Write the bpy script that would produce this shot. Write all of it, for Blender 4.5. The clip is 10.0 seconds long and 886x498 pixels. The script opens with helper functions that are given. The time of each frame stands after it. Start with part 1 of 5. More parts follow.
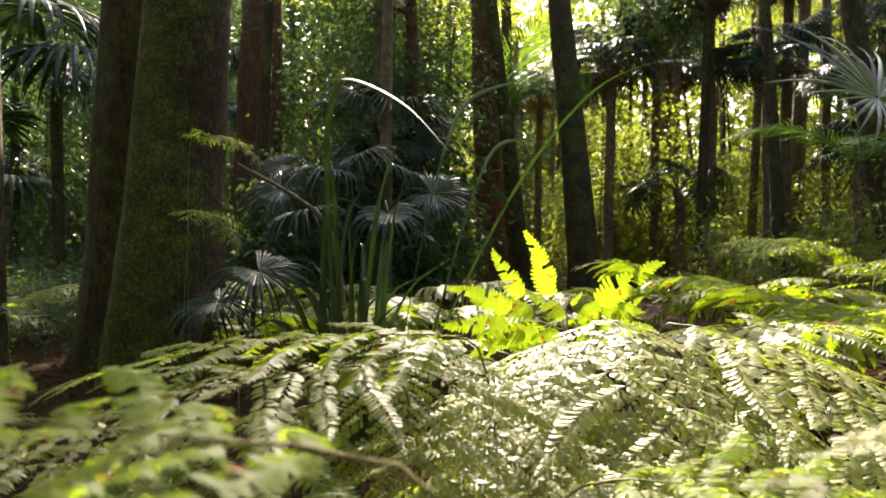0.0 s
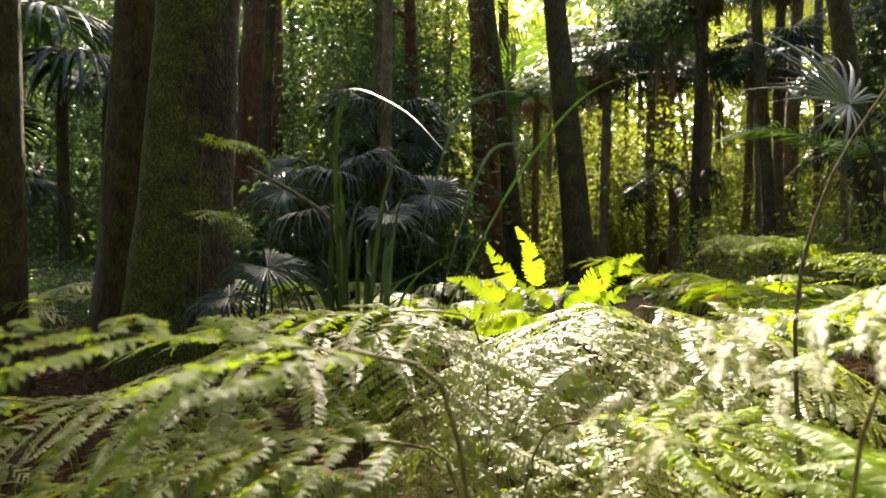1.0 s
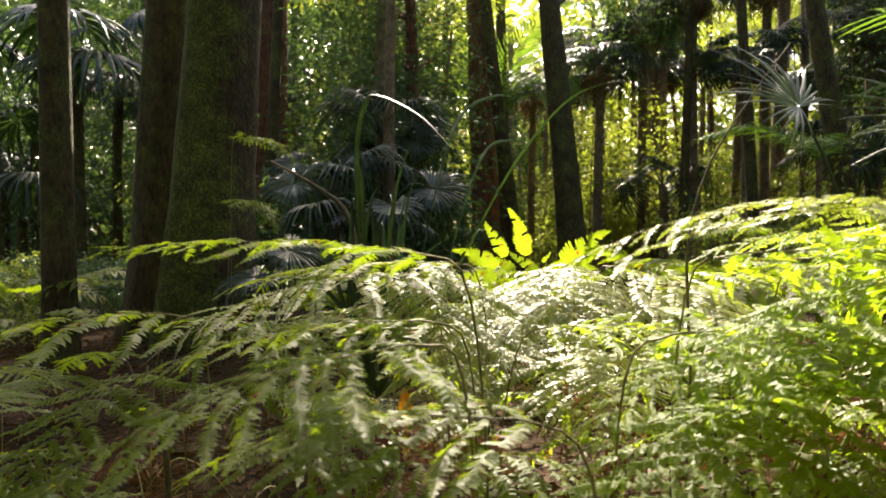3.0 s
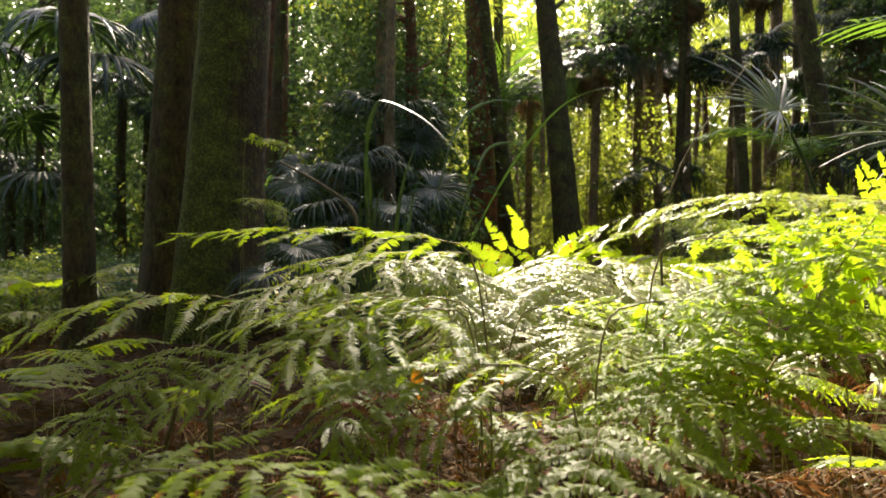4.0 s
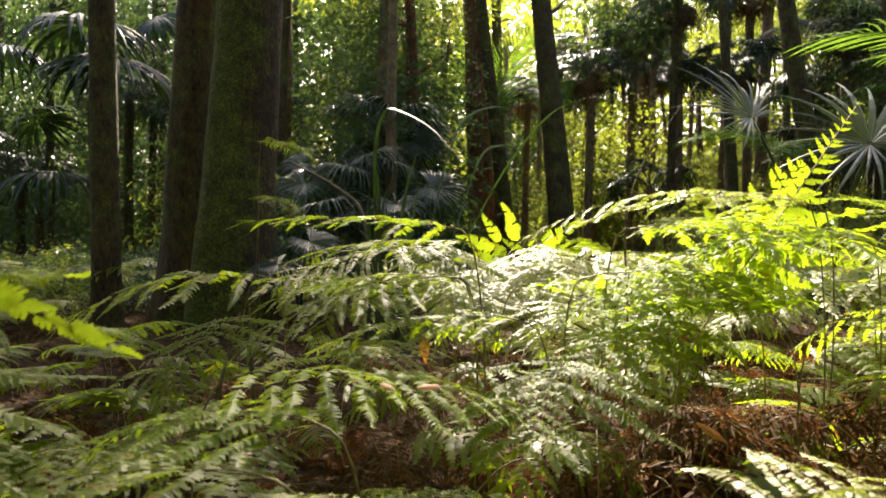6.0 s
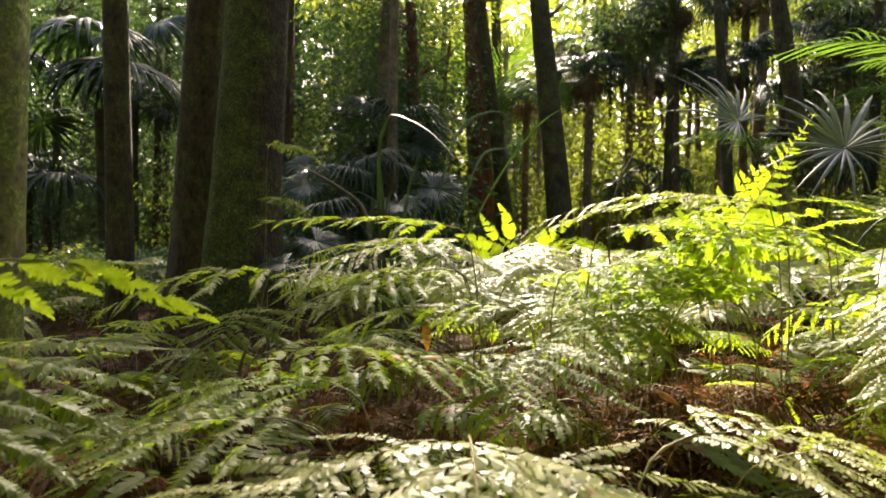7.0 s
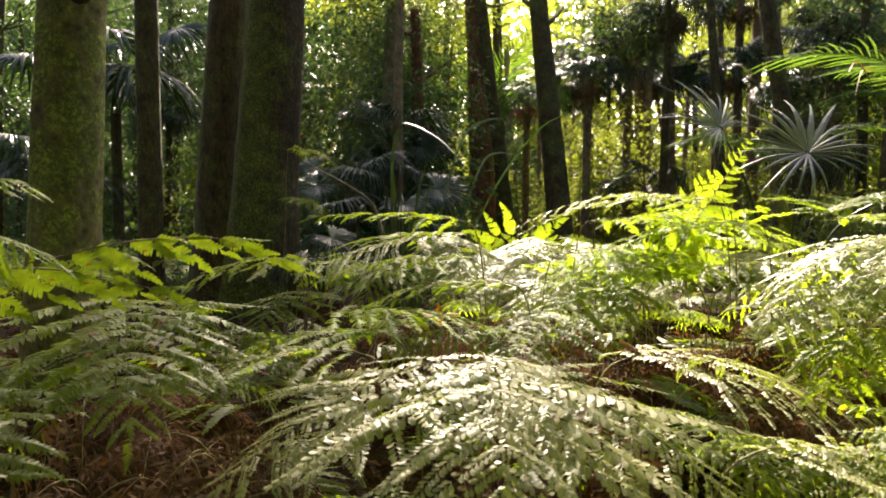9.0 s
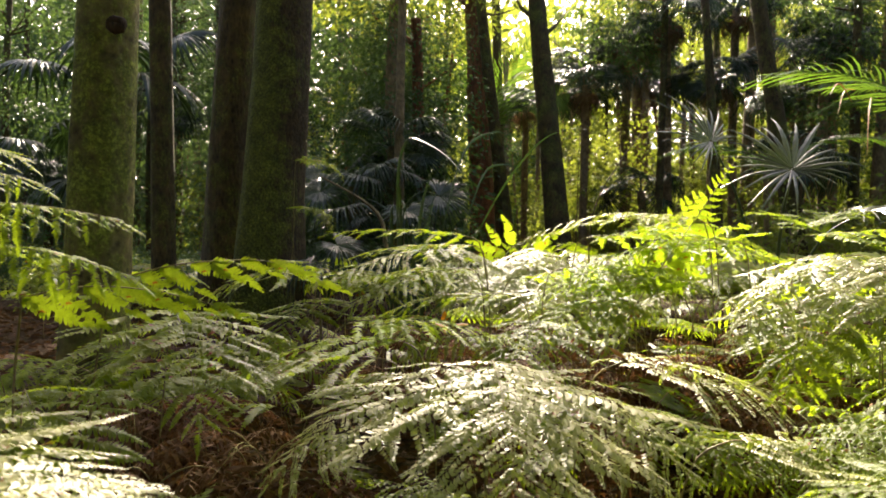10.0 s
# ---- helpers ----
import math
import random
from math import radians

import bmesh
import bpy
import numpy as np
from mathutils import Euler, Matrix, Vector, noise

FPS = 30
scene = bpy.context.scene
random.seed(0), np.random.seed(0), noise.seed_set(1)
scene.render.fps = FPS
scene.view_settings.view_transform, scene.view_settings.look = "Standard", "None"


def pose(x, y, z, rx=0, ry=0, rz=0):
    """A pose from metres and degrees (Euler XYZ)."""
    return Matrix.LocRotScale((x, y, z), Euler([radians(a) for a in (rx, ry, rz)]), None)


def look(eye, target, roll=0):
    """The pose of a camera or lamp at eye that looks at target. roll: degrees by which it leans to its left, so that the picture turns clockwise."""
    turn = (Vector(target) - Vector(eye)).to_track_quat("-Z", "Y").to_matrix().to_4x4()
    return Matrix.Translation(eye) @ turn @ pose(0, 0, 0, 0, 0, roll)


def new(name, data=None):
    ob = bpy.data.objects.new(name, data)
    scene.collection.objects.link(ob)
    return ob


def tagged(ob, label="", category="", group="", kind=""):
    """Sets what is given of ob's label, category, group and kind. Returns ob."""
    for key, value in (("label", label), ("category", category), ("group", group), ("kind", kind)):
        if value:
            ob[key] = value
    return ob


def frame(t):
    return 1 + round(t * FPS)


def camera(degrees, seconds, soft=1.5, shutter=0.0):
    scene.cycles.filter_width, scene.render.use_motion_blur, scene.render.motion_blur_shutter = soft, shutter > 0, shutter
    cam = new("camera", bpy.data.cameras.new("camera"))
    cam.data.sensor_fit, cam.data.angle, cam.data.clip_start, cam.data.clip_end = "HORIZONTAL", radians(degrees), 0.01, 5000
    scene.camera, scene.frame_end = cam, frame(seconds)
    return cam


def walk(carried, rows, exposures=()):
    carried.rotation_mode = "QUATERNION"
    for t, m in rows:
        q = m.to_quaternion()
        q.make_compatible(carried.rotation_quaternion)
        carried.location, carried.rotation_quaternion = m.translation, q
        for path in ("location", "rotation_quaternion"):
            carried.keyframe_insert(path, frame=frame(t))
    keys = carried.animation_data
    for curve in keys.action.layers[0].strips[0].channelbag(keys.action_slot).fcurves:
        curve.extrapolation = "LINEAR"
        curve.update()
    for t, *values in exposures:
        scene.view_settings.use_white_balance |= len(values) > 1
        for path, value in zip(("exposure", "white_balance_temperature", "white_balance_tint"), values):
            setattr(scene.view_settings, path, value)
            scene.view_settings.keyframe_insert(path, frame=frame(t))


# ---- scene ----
cam = camera(71.0, 10.0, 1.6)
cam.data.dof.use_dof, cam.data.dof.focus_distance, cam.data.dof.aperture_fstop = True, 2.6, 4.0
PATH = [
    (0, (0.052, 0.194, 1.16), (-0.026, 2.193, 1.143), 0.1),
    (0.5, (0.059, 0.06, 1.151), (-0.02, 2.058, 1.134), 0.3),
    (1, (0.057, -0.074, 1.133), (-0.016, 1.925, 1.12), 0.0),
    (1.5, (0.047, -0.285, 1.105), (-0.023, 1.714, 1.084), -0.2),
    (2, (0.052, -0.427, 1.073), (-0.016, 1.572, 1.051), 0.0),
    (2.5, (0.041, -0.574, 1.062), (-0.026, 1.424, 1.041), 0.1),
    (3, (0.032, -0.717, 1.03), (-0.033, 1.282, 1.007), -0.0),
    (4.5, (-0.012, -1.156, 0.994), (-0.065, 0.843, 0.973), 0.1),
    (5, (-0.018, -1.269, 0.989), (-0.07, 0.73, 0.969), 0.2),
    (5.5, (-0.014, -1.384, 0.963), (-0.064, 0.616, 0.942), 0.2),
    (7, (0.001, -1.766, 0.938), (-0.051, 0.233, 0.915), 0.1),
    (7.5, (-0.003, -1.927, 0.925), (-0.056, 0.072, 0.902), 0.2),
    (8, (-0.011, -2.078, 0.895), (-0.067, -0.079, 0.873), -0.0),
    (8.5, (-0.024, -2.203, 0.884), (-0.079, -0.204, 0.86), -0.0),
    (9, (-0.039, -2.319, 0.893), (-0.095, -0.32, 0.872), -0.0),
    (9.5, (-0.052, -2.437, 0.935), (-0.104, -0.438, 0.914), 0.2),
    (10, (-0.083, -2.593, 0.954), (-0.132, -0.594, 0.941), 0.3),
]
walk(cam, [(t, look(eye, target, roll)) for t, eye, target, roll in PATH],
     [(0, 2.1, 6600, 14), (2.5, 2.04, 6750, 12), (5, 2.08, 6750, 13), (10, 1.99, 6750, 16)])

# ---- light ----
SUN_TO = Vector((-0.06, 0.77, 0.64)).normalized()   # from the ground towards the sun: ahead, a little left
world = bpy.data.worlds.new("sky")
scene.world = world
world.use_nodes = True
wt = world.node_tree
sky = wt.nodes.new("ShaderNodeTexSky")
sky.sky_type, sky.sun_disc = "NISHITA", False
sky.sun_elevation = math.asin(SUN_TO.z)
sky.sun_rotation = math.atan2(SUN_TO.x, SUN_TO.y)
sky.air_density, sky.dust_density = 1.0, 6.0
wt.links.new(sky.outputs[0], wt.nodes["Background"].inputs[0])
wt.nodes["Background"].inputs[1].default_value = 0.1
sun = new("sun", bpy.data.lights.new("sun", "SUN"))
sun.data.energy, sun.data.angle, sun.data.color = 5.0, radians(0.53), (1.0, 0.90, 0.72)
sun.matrix_world = look(SUN_TO * 60, (0, 0, 0))


# ---- materials ----
def mat_start(name):
    m = bpy.data.materials.new(name)
    m.use_nodes = True
    nt = m.node_tree
    b = nt.nodes["Principled BSDF"]
    return m, nt, b


def node(nt, kind, **sets):
    n = nt.nodes.new(kind)
    for k, v in sets.items():
        if k in n.inputs:
            n.inputs[k].default_value = v
    return n


def noise_tex(nt, scale, detail=4.0, rough=0.6, stretch=None, coords="Object"):
    tc = nt.nodes.new("ShaderNodeTexCoord")
    mp = nt.nodes.new("ShaderNodeMapping")
    if stretch:
        mp.inputs["Scale"].default_value = stretch
    nt.links.new(tc.outputs[coords], mp.inputs[0])
    n = nt.nodes.new("ShaderNodeTexNoise")
    n.inputs["Scale"].default_value, n.inputs["Detail"].default_value, n.inputs["Roughness"].default_value = scale, detail, rough
    nt.links.new(mp.outputs[0], n.inputs["Vector"])
    return n


def ramp(nt, source, stops):
    r = nt.nodes.new("ShaderNodeValToRGB")
    while len(r.color_ramp.elements) < len(stops):
        r.color_ramp.elements.new(0.5)
    for e, (p, c) in zip(r.color_ramp.elements, stops):
        e.position, e.color = p, (*c, 1)
    nt.links.new(source, r.inputs[0])
    return r


def mix_col(nt, fac, a, b, blend="MIX"):
    m = nt.nodes.new("ShaderNodeMix")
    m.data_type, m.blend_type = "RGBA", blend
    for sock, v in ((m.inputs[0], fac), (m.inputs[6], a), (m.inputs[7], b)):
        if isinstance(v, (int, float)):
            sock.default_value = v
        elif isinstance(v, tuple):
            sock.default_value = (*v, 1)
        else:
            nt.links.new(v, sock)
    return m.outputs[2]


def math_node(nt, op, a, b=0.0):
    m = nt.nodes.new("ShaderNodeMath")
    m.operation = op
    for sock, v in ((m.inputs[0], a), (m.inputs[1], b)):
        if isinstance(v, (int, float)):
            sock.default_value = v
        else:
            nt.links.new(v, sock)
    return m.outputs[0]


def bump(nt, height, strength, distance, to):
    b = node(nt, "ShaderNodeBump", Strength=strength, Distance=distance)
    nt.links.new(height, b.inputs["Height"])
    nt.links.new(b.outputs[0], to)


def leaf_mat(name, colours, through_colour, rough=0.4, share=0.45, spots=None, spot_at=0.62, spec=0.5):
    """A thin leaf: gloss and colour on both sides, light shining through it; blotches of wear."""
    m, nt, b = mat_start(name)
    geo = nt.nodes.new("ShaderNodeNewGeometry")
    info = nt.nodes.new("ShaderNodeObjectInfo")
    pick = math_node(nt, "FRACT", math_node(nt, "ADD", math_node(nt, "MULTIPLY", geo.outputs["Random Per Island"], 0.55),
                                            math_node(nt, "MULTIPLY", info.outputs["Random"], 0.45)))
    base = ramp(nt, pick, [(i / max(1, len(colours) - 1), c) for i, c in enumerate(colours)]).outputs[0]
    n = noise_tex(nt, 9.0, 5.0, 0.65)
    shade = ramp(nt, n.outputs[0], [(0.3, (0.75, 0.75, 0.7)), (0.7, (1.2, 1.2, 1.15))]).outputs[0]
    base = mix_col(nt, 1.0, base, shade, "MULTIPLY")
    tint = mix_col(nt, 1.0, through_colour, shade, "MULTIPLY")
    if spots:
        geo_noise = noise_tex(nt, 5.0, 6.0, 0.7)
        mask = ramp(nt, geo_noise.outputs[0], [(spot_at, (0, 0, 0)), (spot_at + 0.06, (1, 1, 1))]).outputs[0]
        base = mix_col(nt, mask, base, spots)
        tint = mix_col(nt, mask, tint, tuple(c * 1.3 for c in spots))
    nt.links.new(base, b.inputs["Base Color"])
    b.inputs["Roughness"].default_value = rough
    b.inputs["Specular IOR Level"].default_value = spec
    tr = nt.nodes.new("ShaderNodeBsdfTranslucent")
    nt.links.new(tint, tr.inputs[0])
    mx = node(nt, "ShaderNodeMixShader")
    mx.inputs[0].default_value = share
    nt.links.new(b.outputs[0], mx.inputs[1])
    nt.links.new(tr.outputs[0], mx.inputs[2])
    nt.links.new(mx.outputs[0], nt.nodes["Material Output"].inputs[0])
    bump(nt, noise_tex(nt, 60.0, 3.0).outputs[0], 0.25, 0.004, b.inputs["Normal"])
    return m


def bark_mat(name, dark, light, moss=None, moss_at=0.5, ridge=14.0, rough=0.9, flat=0.35, depth=0.03, moss_side=None):
    """Rough bark: ridges, flakes, blotches, and moss in speckled patches, on one side if told."""
    m, nt, b = mat_start(name)
    big = noise_tex(nt, 1.7, 6.0, 0.7)
    fine = noise_tex(nt, ridge, 10.0, 0.75, (1, 1, flat))
    vor = nt.nodes.new("ShaderNodeTexVoronoi")
    vor.inputs["Scale"].default_value = ridge * 2.0
    mp = nt.nodes.new("ShaderNodeMapping")
    mp.inputs["Scale"].default_value = (1, 1, flat * 1.2)
    tc = nt.nodes.new("ShaderNodeTexCoord")
    nt.links.new(tc.outputs["Object"], mp.inputs[0])
    nt.links.new(mp.outputs[0], vor.inputs["Vector"])
    relief = math_node(nt, "ADD", fine.outputs[0], math_node(nt, "MULTIPLY", vor.outputs[0], 0.45))
    col = ramp(nt, relief, [(0.45, dark), (0.62, tuple((p + q) / 2 for p, q in zip(dark, light))), (0.88, light)]).outputs[0]
    if moss:
        patch = math_node(nt, "ADD", big.outputs[0], math_node(nt, "MULTIPLY", math_node(nt, "SUBTRACT", fine.outputs[0], 0.5), 0.7))
        if moss_side:
            sep = nt.nodes.new("ShaderNodeSeparateXYZ")
            nt.links.new(tc.outputs["Object"], sep.inputs[0])
            patch = math_node(nt, "ADD", patch, math_node(nt, "MULTIPLY", math_node(nt, "SUBTRACT", moss_side, sep.outputs[0]), 0.55))
        mask = ramp(nt, patch, [(moss_at - 0.05, (0, 0, 0)), (moss_at + 0.1, (1, 1, 1))]).outputs[0]
        mossy = ramp(nt, noise_tex(nt, 38.0, 8.0, 0.75).outputs[0], [(0.32, tuple(c * 0.3 for c in moss)), (0.5, moss), (0.66, tuple(c * 2.6 for c in moss))]).outputs[0]
        col = mix_col(nt, mask, col, mossy)
    blot = ramp(nt, noise_tex(nt, 5.0, 6.0, 0.7).outputs[0], [(0.35, (0.55, 0.55, 0.55)), (0.65, (1.25, 1.2, 1.1))]).outputs[0]
    col = mix_col(nt, 1.0, col, blot, "MULTIPLY")
    nt.links.new(col, b.inputs["Base Color"])
    b.inputs["Roughness"].default_value = rough
    bump(nt, relief, 1.0, depth, b.inputs["Normal"])
    return m


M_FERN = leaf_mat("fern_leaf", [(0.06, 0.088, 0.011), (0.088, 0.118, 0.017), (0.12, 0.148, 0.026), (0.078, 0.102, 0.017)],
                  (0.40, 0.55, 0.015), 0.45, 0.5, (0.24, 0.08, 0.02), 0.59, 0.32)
M_FERN_YOUNG = leaf_mat("young_fern_leaf", [(0.11, 0.16, 0.018), (0.15, 0.20, 0.022), (0.13, 0.18, 0.025)],
                        (0.43, 0.60, 0.02), 0.46, 0.56, (0.28, 0.09, 0.015), 0.61, 0.25)
# glaucous leaf, its base raised further to paint in the whiteness of sunlight
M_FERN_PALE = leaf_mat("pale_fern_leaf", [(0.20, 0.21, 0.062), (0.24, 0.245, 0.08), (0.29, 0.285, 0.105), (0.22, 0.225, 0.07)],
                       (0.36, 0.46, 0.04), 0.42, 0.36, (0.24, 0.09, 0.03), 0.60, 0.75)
M_FERN_DEAD = leaf_mat("dead_fern_leaf", [(0.08, 0.04, 0.02), (0.16, 0.075, 0.03), (0.06, 0.035, 0.022), (0.26, 0.16, 0.09)],
                       (0.22, 0.09, 0.03), 0.8, 0.3, (0.05, 0.03, 0.02), 0.6, 0.2)
M_STALK = bark_mat("fern_stalk", (0.10, 0.08, 0.025), (0.30, 0.25, 0.08), ridge=40.0, rough=0.6, depth=0.003)
M_PALM = leaf_mat("fan_palm_leaf", [(0.010, 0.023, 0.011), (0.015, 0.033, 0.014), (0.02, 0.04, 0.018)], (0.06, 0.12, 0.02), 0.36, 0.12, (0.06, 0.04, 0.02), 0.7, 0.5)
M_PALM_PALE = leaf_mat("silvery_palm_leaf", [(0.042, 0.048, 0.032), (0.06, 0.066, 0.044), (0.05, 0.055, 0.038)], (0.10, 0.14, 0.05), 0.33, 0.10, (0.12, 0.09, 0.05), 0.72, 1.0)
M_FEATHER = leaf_mat("feather_palm_leaf", [(0.045, 0.10, 0.02), (0.06, 0.13, 0.02)], (0.2, 0.36, 0.03), 0.35, 0.3)
M_SEDGE = leaf_mat("sedge_blade", [(0.015, 0.035, 0.014), (0.022, 0.05, 0.016), (0.03, 0.06, 0.016)], (0.06, 0.13, 0.02), 0.36, 0.12, (0.15, 0.1, 0.04), 0.7, 0.8)
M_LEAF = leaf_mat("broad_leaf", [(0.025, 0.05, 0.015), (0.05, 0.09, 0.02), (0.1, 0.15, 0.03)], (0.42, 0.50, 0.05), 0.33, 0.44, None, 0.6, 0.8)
# the broad leaf again, with forest shade put into its colour
M_LEAF_SHADED = leaf_mat("shaded_broad_leaf", [(0.02, 0.055, 0.022), (0.03, 0.075, 0.03), (0.045, 0.09, 0.03)], (0.16, 0.26, 0.05), 0.36, 0.3, None, 0.6, 0.5)
M_LEAF_YELLOW = leaf_mat("yellow_leaf", [(0.4, 0.17, 0.02), (0.45, 0.2, 0.02)], (0.7, 0.3, 0.02), 0.5, 0.5)
M_LITTER = leaf_mat("litter_leaf", [(0.07, 0.036, 0.018), (0.115, 0.062, 0.03), (0.045, 0.028, 0.018), (0.15, 0.09, 0.048)], (0.2, 0.1, 0.04), 0.8, 0.15, None, 0.6, 0.12)
M_DRY = leaf_mat("dry_palm_strip", [(0.2, 0.09, 0.04), (0.3, 0.16, 0.08), (0.35, 0.25, 0.17)], (0.4, 0.15, 0.05), 0.6, 0.3)
M_DEAD_PALM = leaf_mat("dead_palm_leaf", [(0.09, 0.055, 0.032), (0.14, 0.09, 0.055), (0.19, 0.14, 0.095)], (0.2, 0.1, 0.04), 0.7, 0.2)
M_BARK_MOSS = bark_mat("mossy_bark", (0.018, 0.012, 0.006), (0.07, 0.046, 0.022), (0.09, 0.105, 0.016), 0.47, 18.0, flat=0.5, moss_side=0.32)
M_BARK_GREY = bark_mat("grey_brown_bark", (0.022, 0.0155, 0.007), (0.095, 0.066, 0.03), (0.08, 0.088, 0.02), 0.52, 14.0)
M_BARK_RED = bark_mat("red_brown_bark", (0.06, 0.025, 0.014), (0.22, 0.095, 0.05), None, 0.5, 10.0, flat=0.15, depth=0.05)
M_BARK_PALE = bark_mat("pale_lichen_bark", (0.05, 0.042, 0.013), (0.24, 0.21, 0.075), (0.165, 0.205, 0.03), 0.47, 9.0, 0.8, flat=0.8, depth=0.015)
M_BARK_TAN = bark_mat("tan_bark", (0.10, 0.07, 0.045), (0.26, 0.19, 0.12), (0.1, 0.1, 0.05), 0.62, 11.0)
M_BARK_DARK = bark_mat("rotten_dark_wood", (0.008, 0.005, 0.003), (0.05, 0.028, 0.015), ridge=30.0, depth=0.006)
M_TWIG = bark_mat("dry_twig", (0.08, 0.06, 0.04), (0.22, 0.18, 0.12), ridge=50.0, depth=0.002)


def ground_mat():
    m, nt, b = mat_start("forest_floor")
    a = noise_tex(nt, 1.3, 8.0, 0.7)
    c = noise_tex(nt, 24.0, 8.0, 0.75)
    v = nt.nodes.new("ShaderNodeTexVoronoi")
    v.inputs["Scale"].default_value = 18.0
    tc = nt.nodes.new("ShaderNodeTexCoord")
    nt.links.new(tc.outputs["Object"], v.inputs["Vector"])
    col = ramp(nt, c.outputs[0], [(0.36, (0.012, 0.007, 0.004)), (0.55, (0.055, 0.03, 0.015)), (0.72, (0.13, 0.07, 0.035))]).outputs[0]
    col = mix_col(nt, ramp(nt, a.outputs[0], [(0.5, (0, 0, 0)), (0.7, (0.6, 0.6, 0.6))]).outputs[0], col, (0.05, 0.055, 0.02))
    nt.links.new(col, b.inputs["Base Color"])
    b.inputs["Roughness"].default_value = 0.95
    b.inputs["Specular IOR Level"].default_value = 0.1
    bump(nt, math_node(nt, "ADD", c.outputs[0], v.outputs[0]), 0.9, 0.03, b.inputs["Normal"])
    return m


M_GROUND = ground_mat()

# ---- mesh helpers ----
rng = random.Random(7)
UP = Vector((0, 0, 1))


def mesh_of(name, verts, faces, mat, smooth=True):
    me = bpy.data.meshes.new(name)
    me.from_pydata([tuple(v) for v in verts], [], faces)
    me.materials.append(mat)
    if smooth:
        me.shade_smooth()
    me.update()
    return me


def part(name, me, parent, label=""):
    ob = new(name, me)
    ob.parent = parent
    return tagged(ob, label) if label else ob


def tube(points, radii, sides=8, cap=True):
    """Rings along a line of points."""
    pts = [Vector(p) for p in points]
    verts, faces = [], []
    ref = Vector((1, 0, 0))
    for i, p in enumerate(pts):
        t = (pts[min(i + 1, len(pts) - 1)] - pts[max(i - 1, 0)]).normalized()
        if abs(t.dot(ref)) > 0.95:
            ref = Vector((0, 1, 0))
        a = (ref - t * ref.dot(t)).normalized()
        b = t.cross(a)
        for k in range(sides):
            an = 2 * math.pi * k / sides
            verts.append(p + (a * math.cos(an) + b * math.sin(an)) * radii[i])
    for i in range(len(pts) - 1):
        for k in range(sides):
            j = (k + 1) % sides
            faces.append((i * sides + k, i * sides + j, (i + 1) * sides + j, (i + 1) * sides + k))
    if cap:
        faces.append(tuple(range(sides))[::-1])
        faces.append(tuple((len(pts) - 1) * sides + k for k in range(sides)))
    return verts, faces


def join_lists(lists):
    verts, faces = [], []
    for v, f in lists:
        o = len(verts)
        verts += v
        faces += [tuple(i + o for i in q) for q in f]
    return verts, faces


def smooth_line(points, n):
    """n points on a smooth line through the given ones."""
    pts = [Vector(p) for p in points]
    pts = [pts[0] * 2 - pts[1]] + pts + [pts[-1] * 2 - pts[-2]]
    out = []
    segs = len(pts) - 3
    for i in range(n):
        u = i / (n - 1) * segs
        k = min(int(u), segs - 1)
        f = u - k
        a, b, c, d = pts[k:k + 4]
        out.append(0.5 * ((2 * b) + (c - a) * f + (2 * a - 5 * b + 4 * c - d) * f * f + (3 * b - a - 3 * c + d) * f ** 3))
    return out


def ribbon(points, widths, side, fold=0.25):
    """A strap leaf with a folded middle, along a line, wide across `side`."""
    pts = [Vector(p) for p in points]
    verts, faces = [], []
    for i, p in enumerate(pts):
        t = (pts[min(i + 1, len(pts) - 1)] - pts[max(i - 1, 0)]).normalized()
        s = (side - t * side.dot(t)).normalized()
        nrm = s.cross(t)
        w = widths[i] / 2
        verts += [p - s * w + nrm * w * fold, p, p + s * w + nrm * w * fold]
    for i in range(len(pts) - 1):
        a = i * 3
        faces += [(a, a + 1, a + 4, a + 3), (a + 1, a + 2, a + 5, a + 4)]
    return verts, faces


def ground_z(x, y):
    r = math.hypot(x, y)
    z = 0.10 * noise.noise(Vector((x * 0.35, y * 0.35, 3.1))) + 0.03 * noise.noise(Vector((x * 1.7, y * 1.7, 9.0)))
    return z - 0.02 + max(0.0, r - 25) * 0.01


# ---- ground ----
def build_ground():
    xs = [-150, -90, -60, -40, -28, -20] + [-15 + 0.5 * i for i in range(61)] + [20, 28, 40, 60, 90, 150]
    ys = [-150, -90, -50, -30, -18, -10] + [-6 + 0.5 * i for i in range(73)] + [34, 40, 50, 65, 90, 150]
    verts = [(x, y, ground_z(x, y)) for y in ys for x in xs]
    n = len(xs)
    faces = [(j * n + i, j * n + i + 1, (j + 1) * n + i + 1, (j + 1) * n + i) for j in range(len(ys) - 1) for i in range(n - 1)]
    tagged(new("ground", mesh_of("ground", verts, faces, M_GROUND)), "damp brown forest floor with leaf litter", "ground", kind="structure")


build_ground()


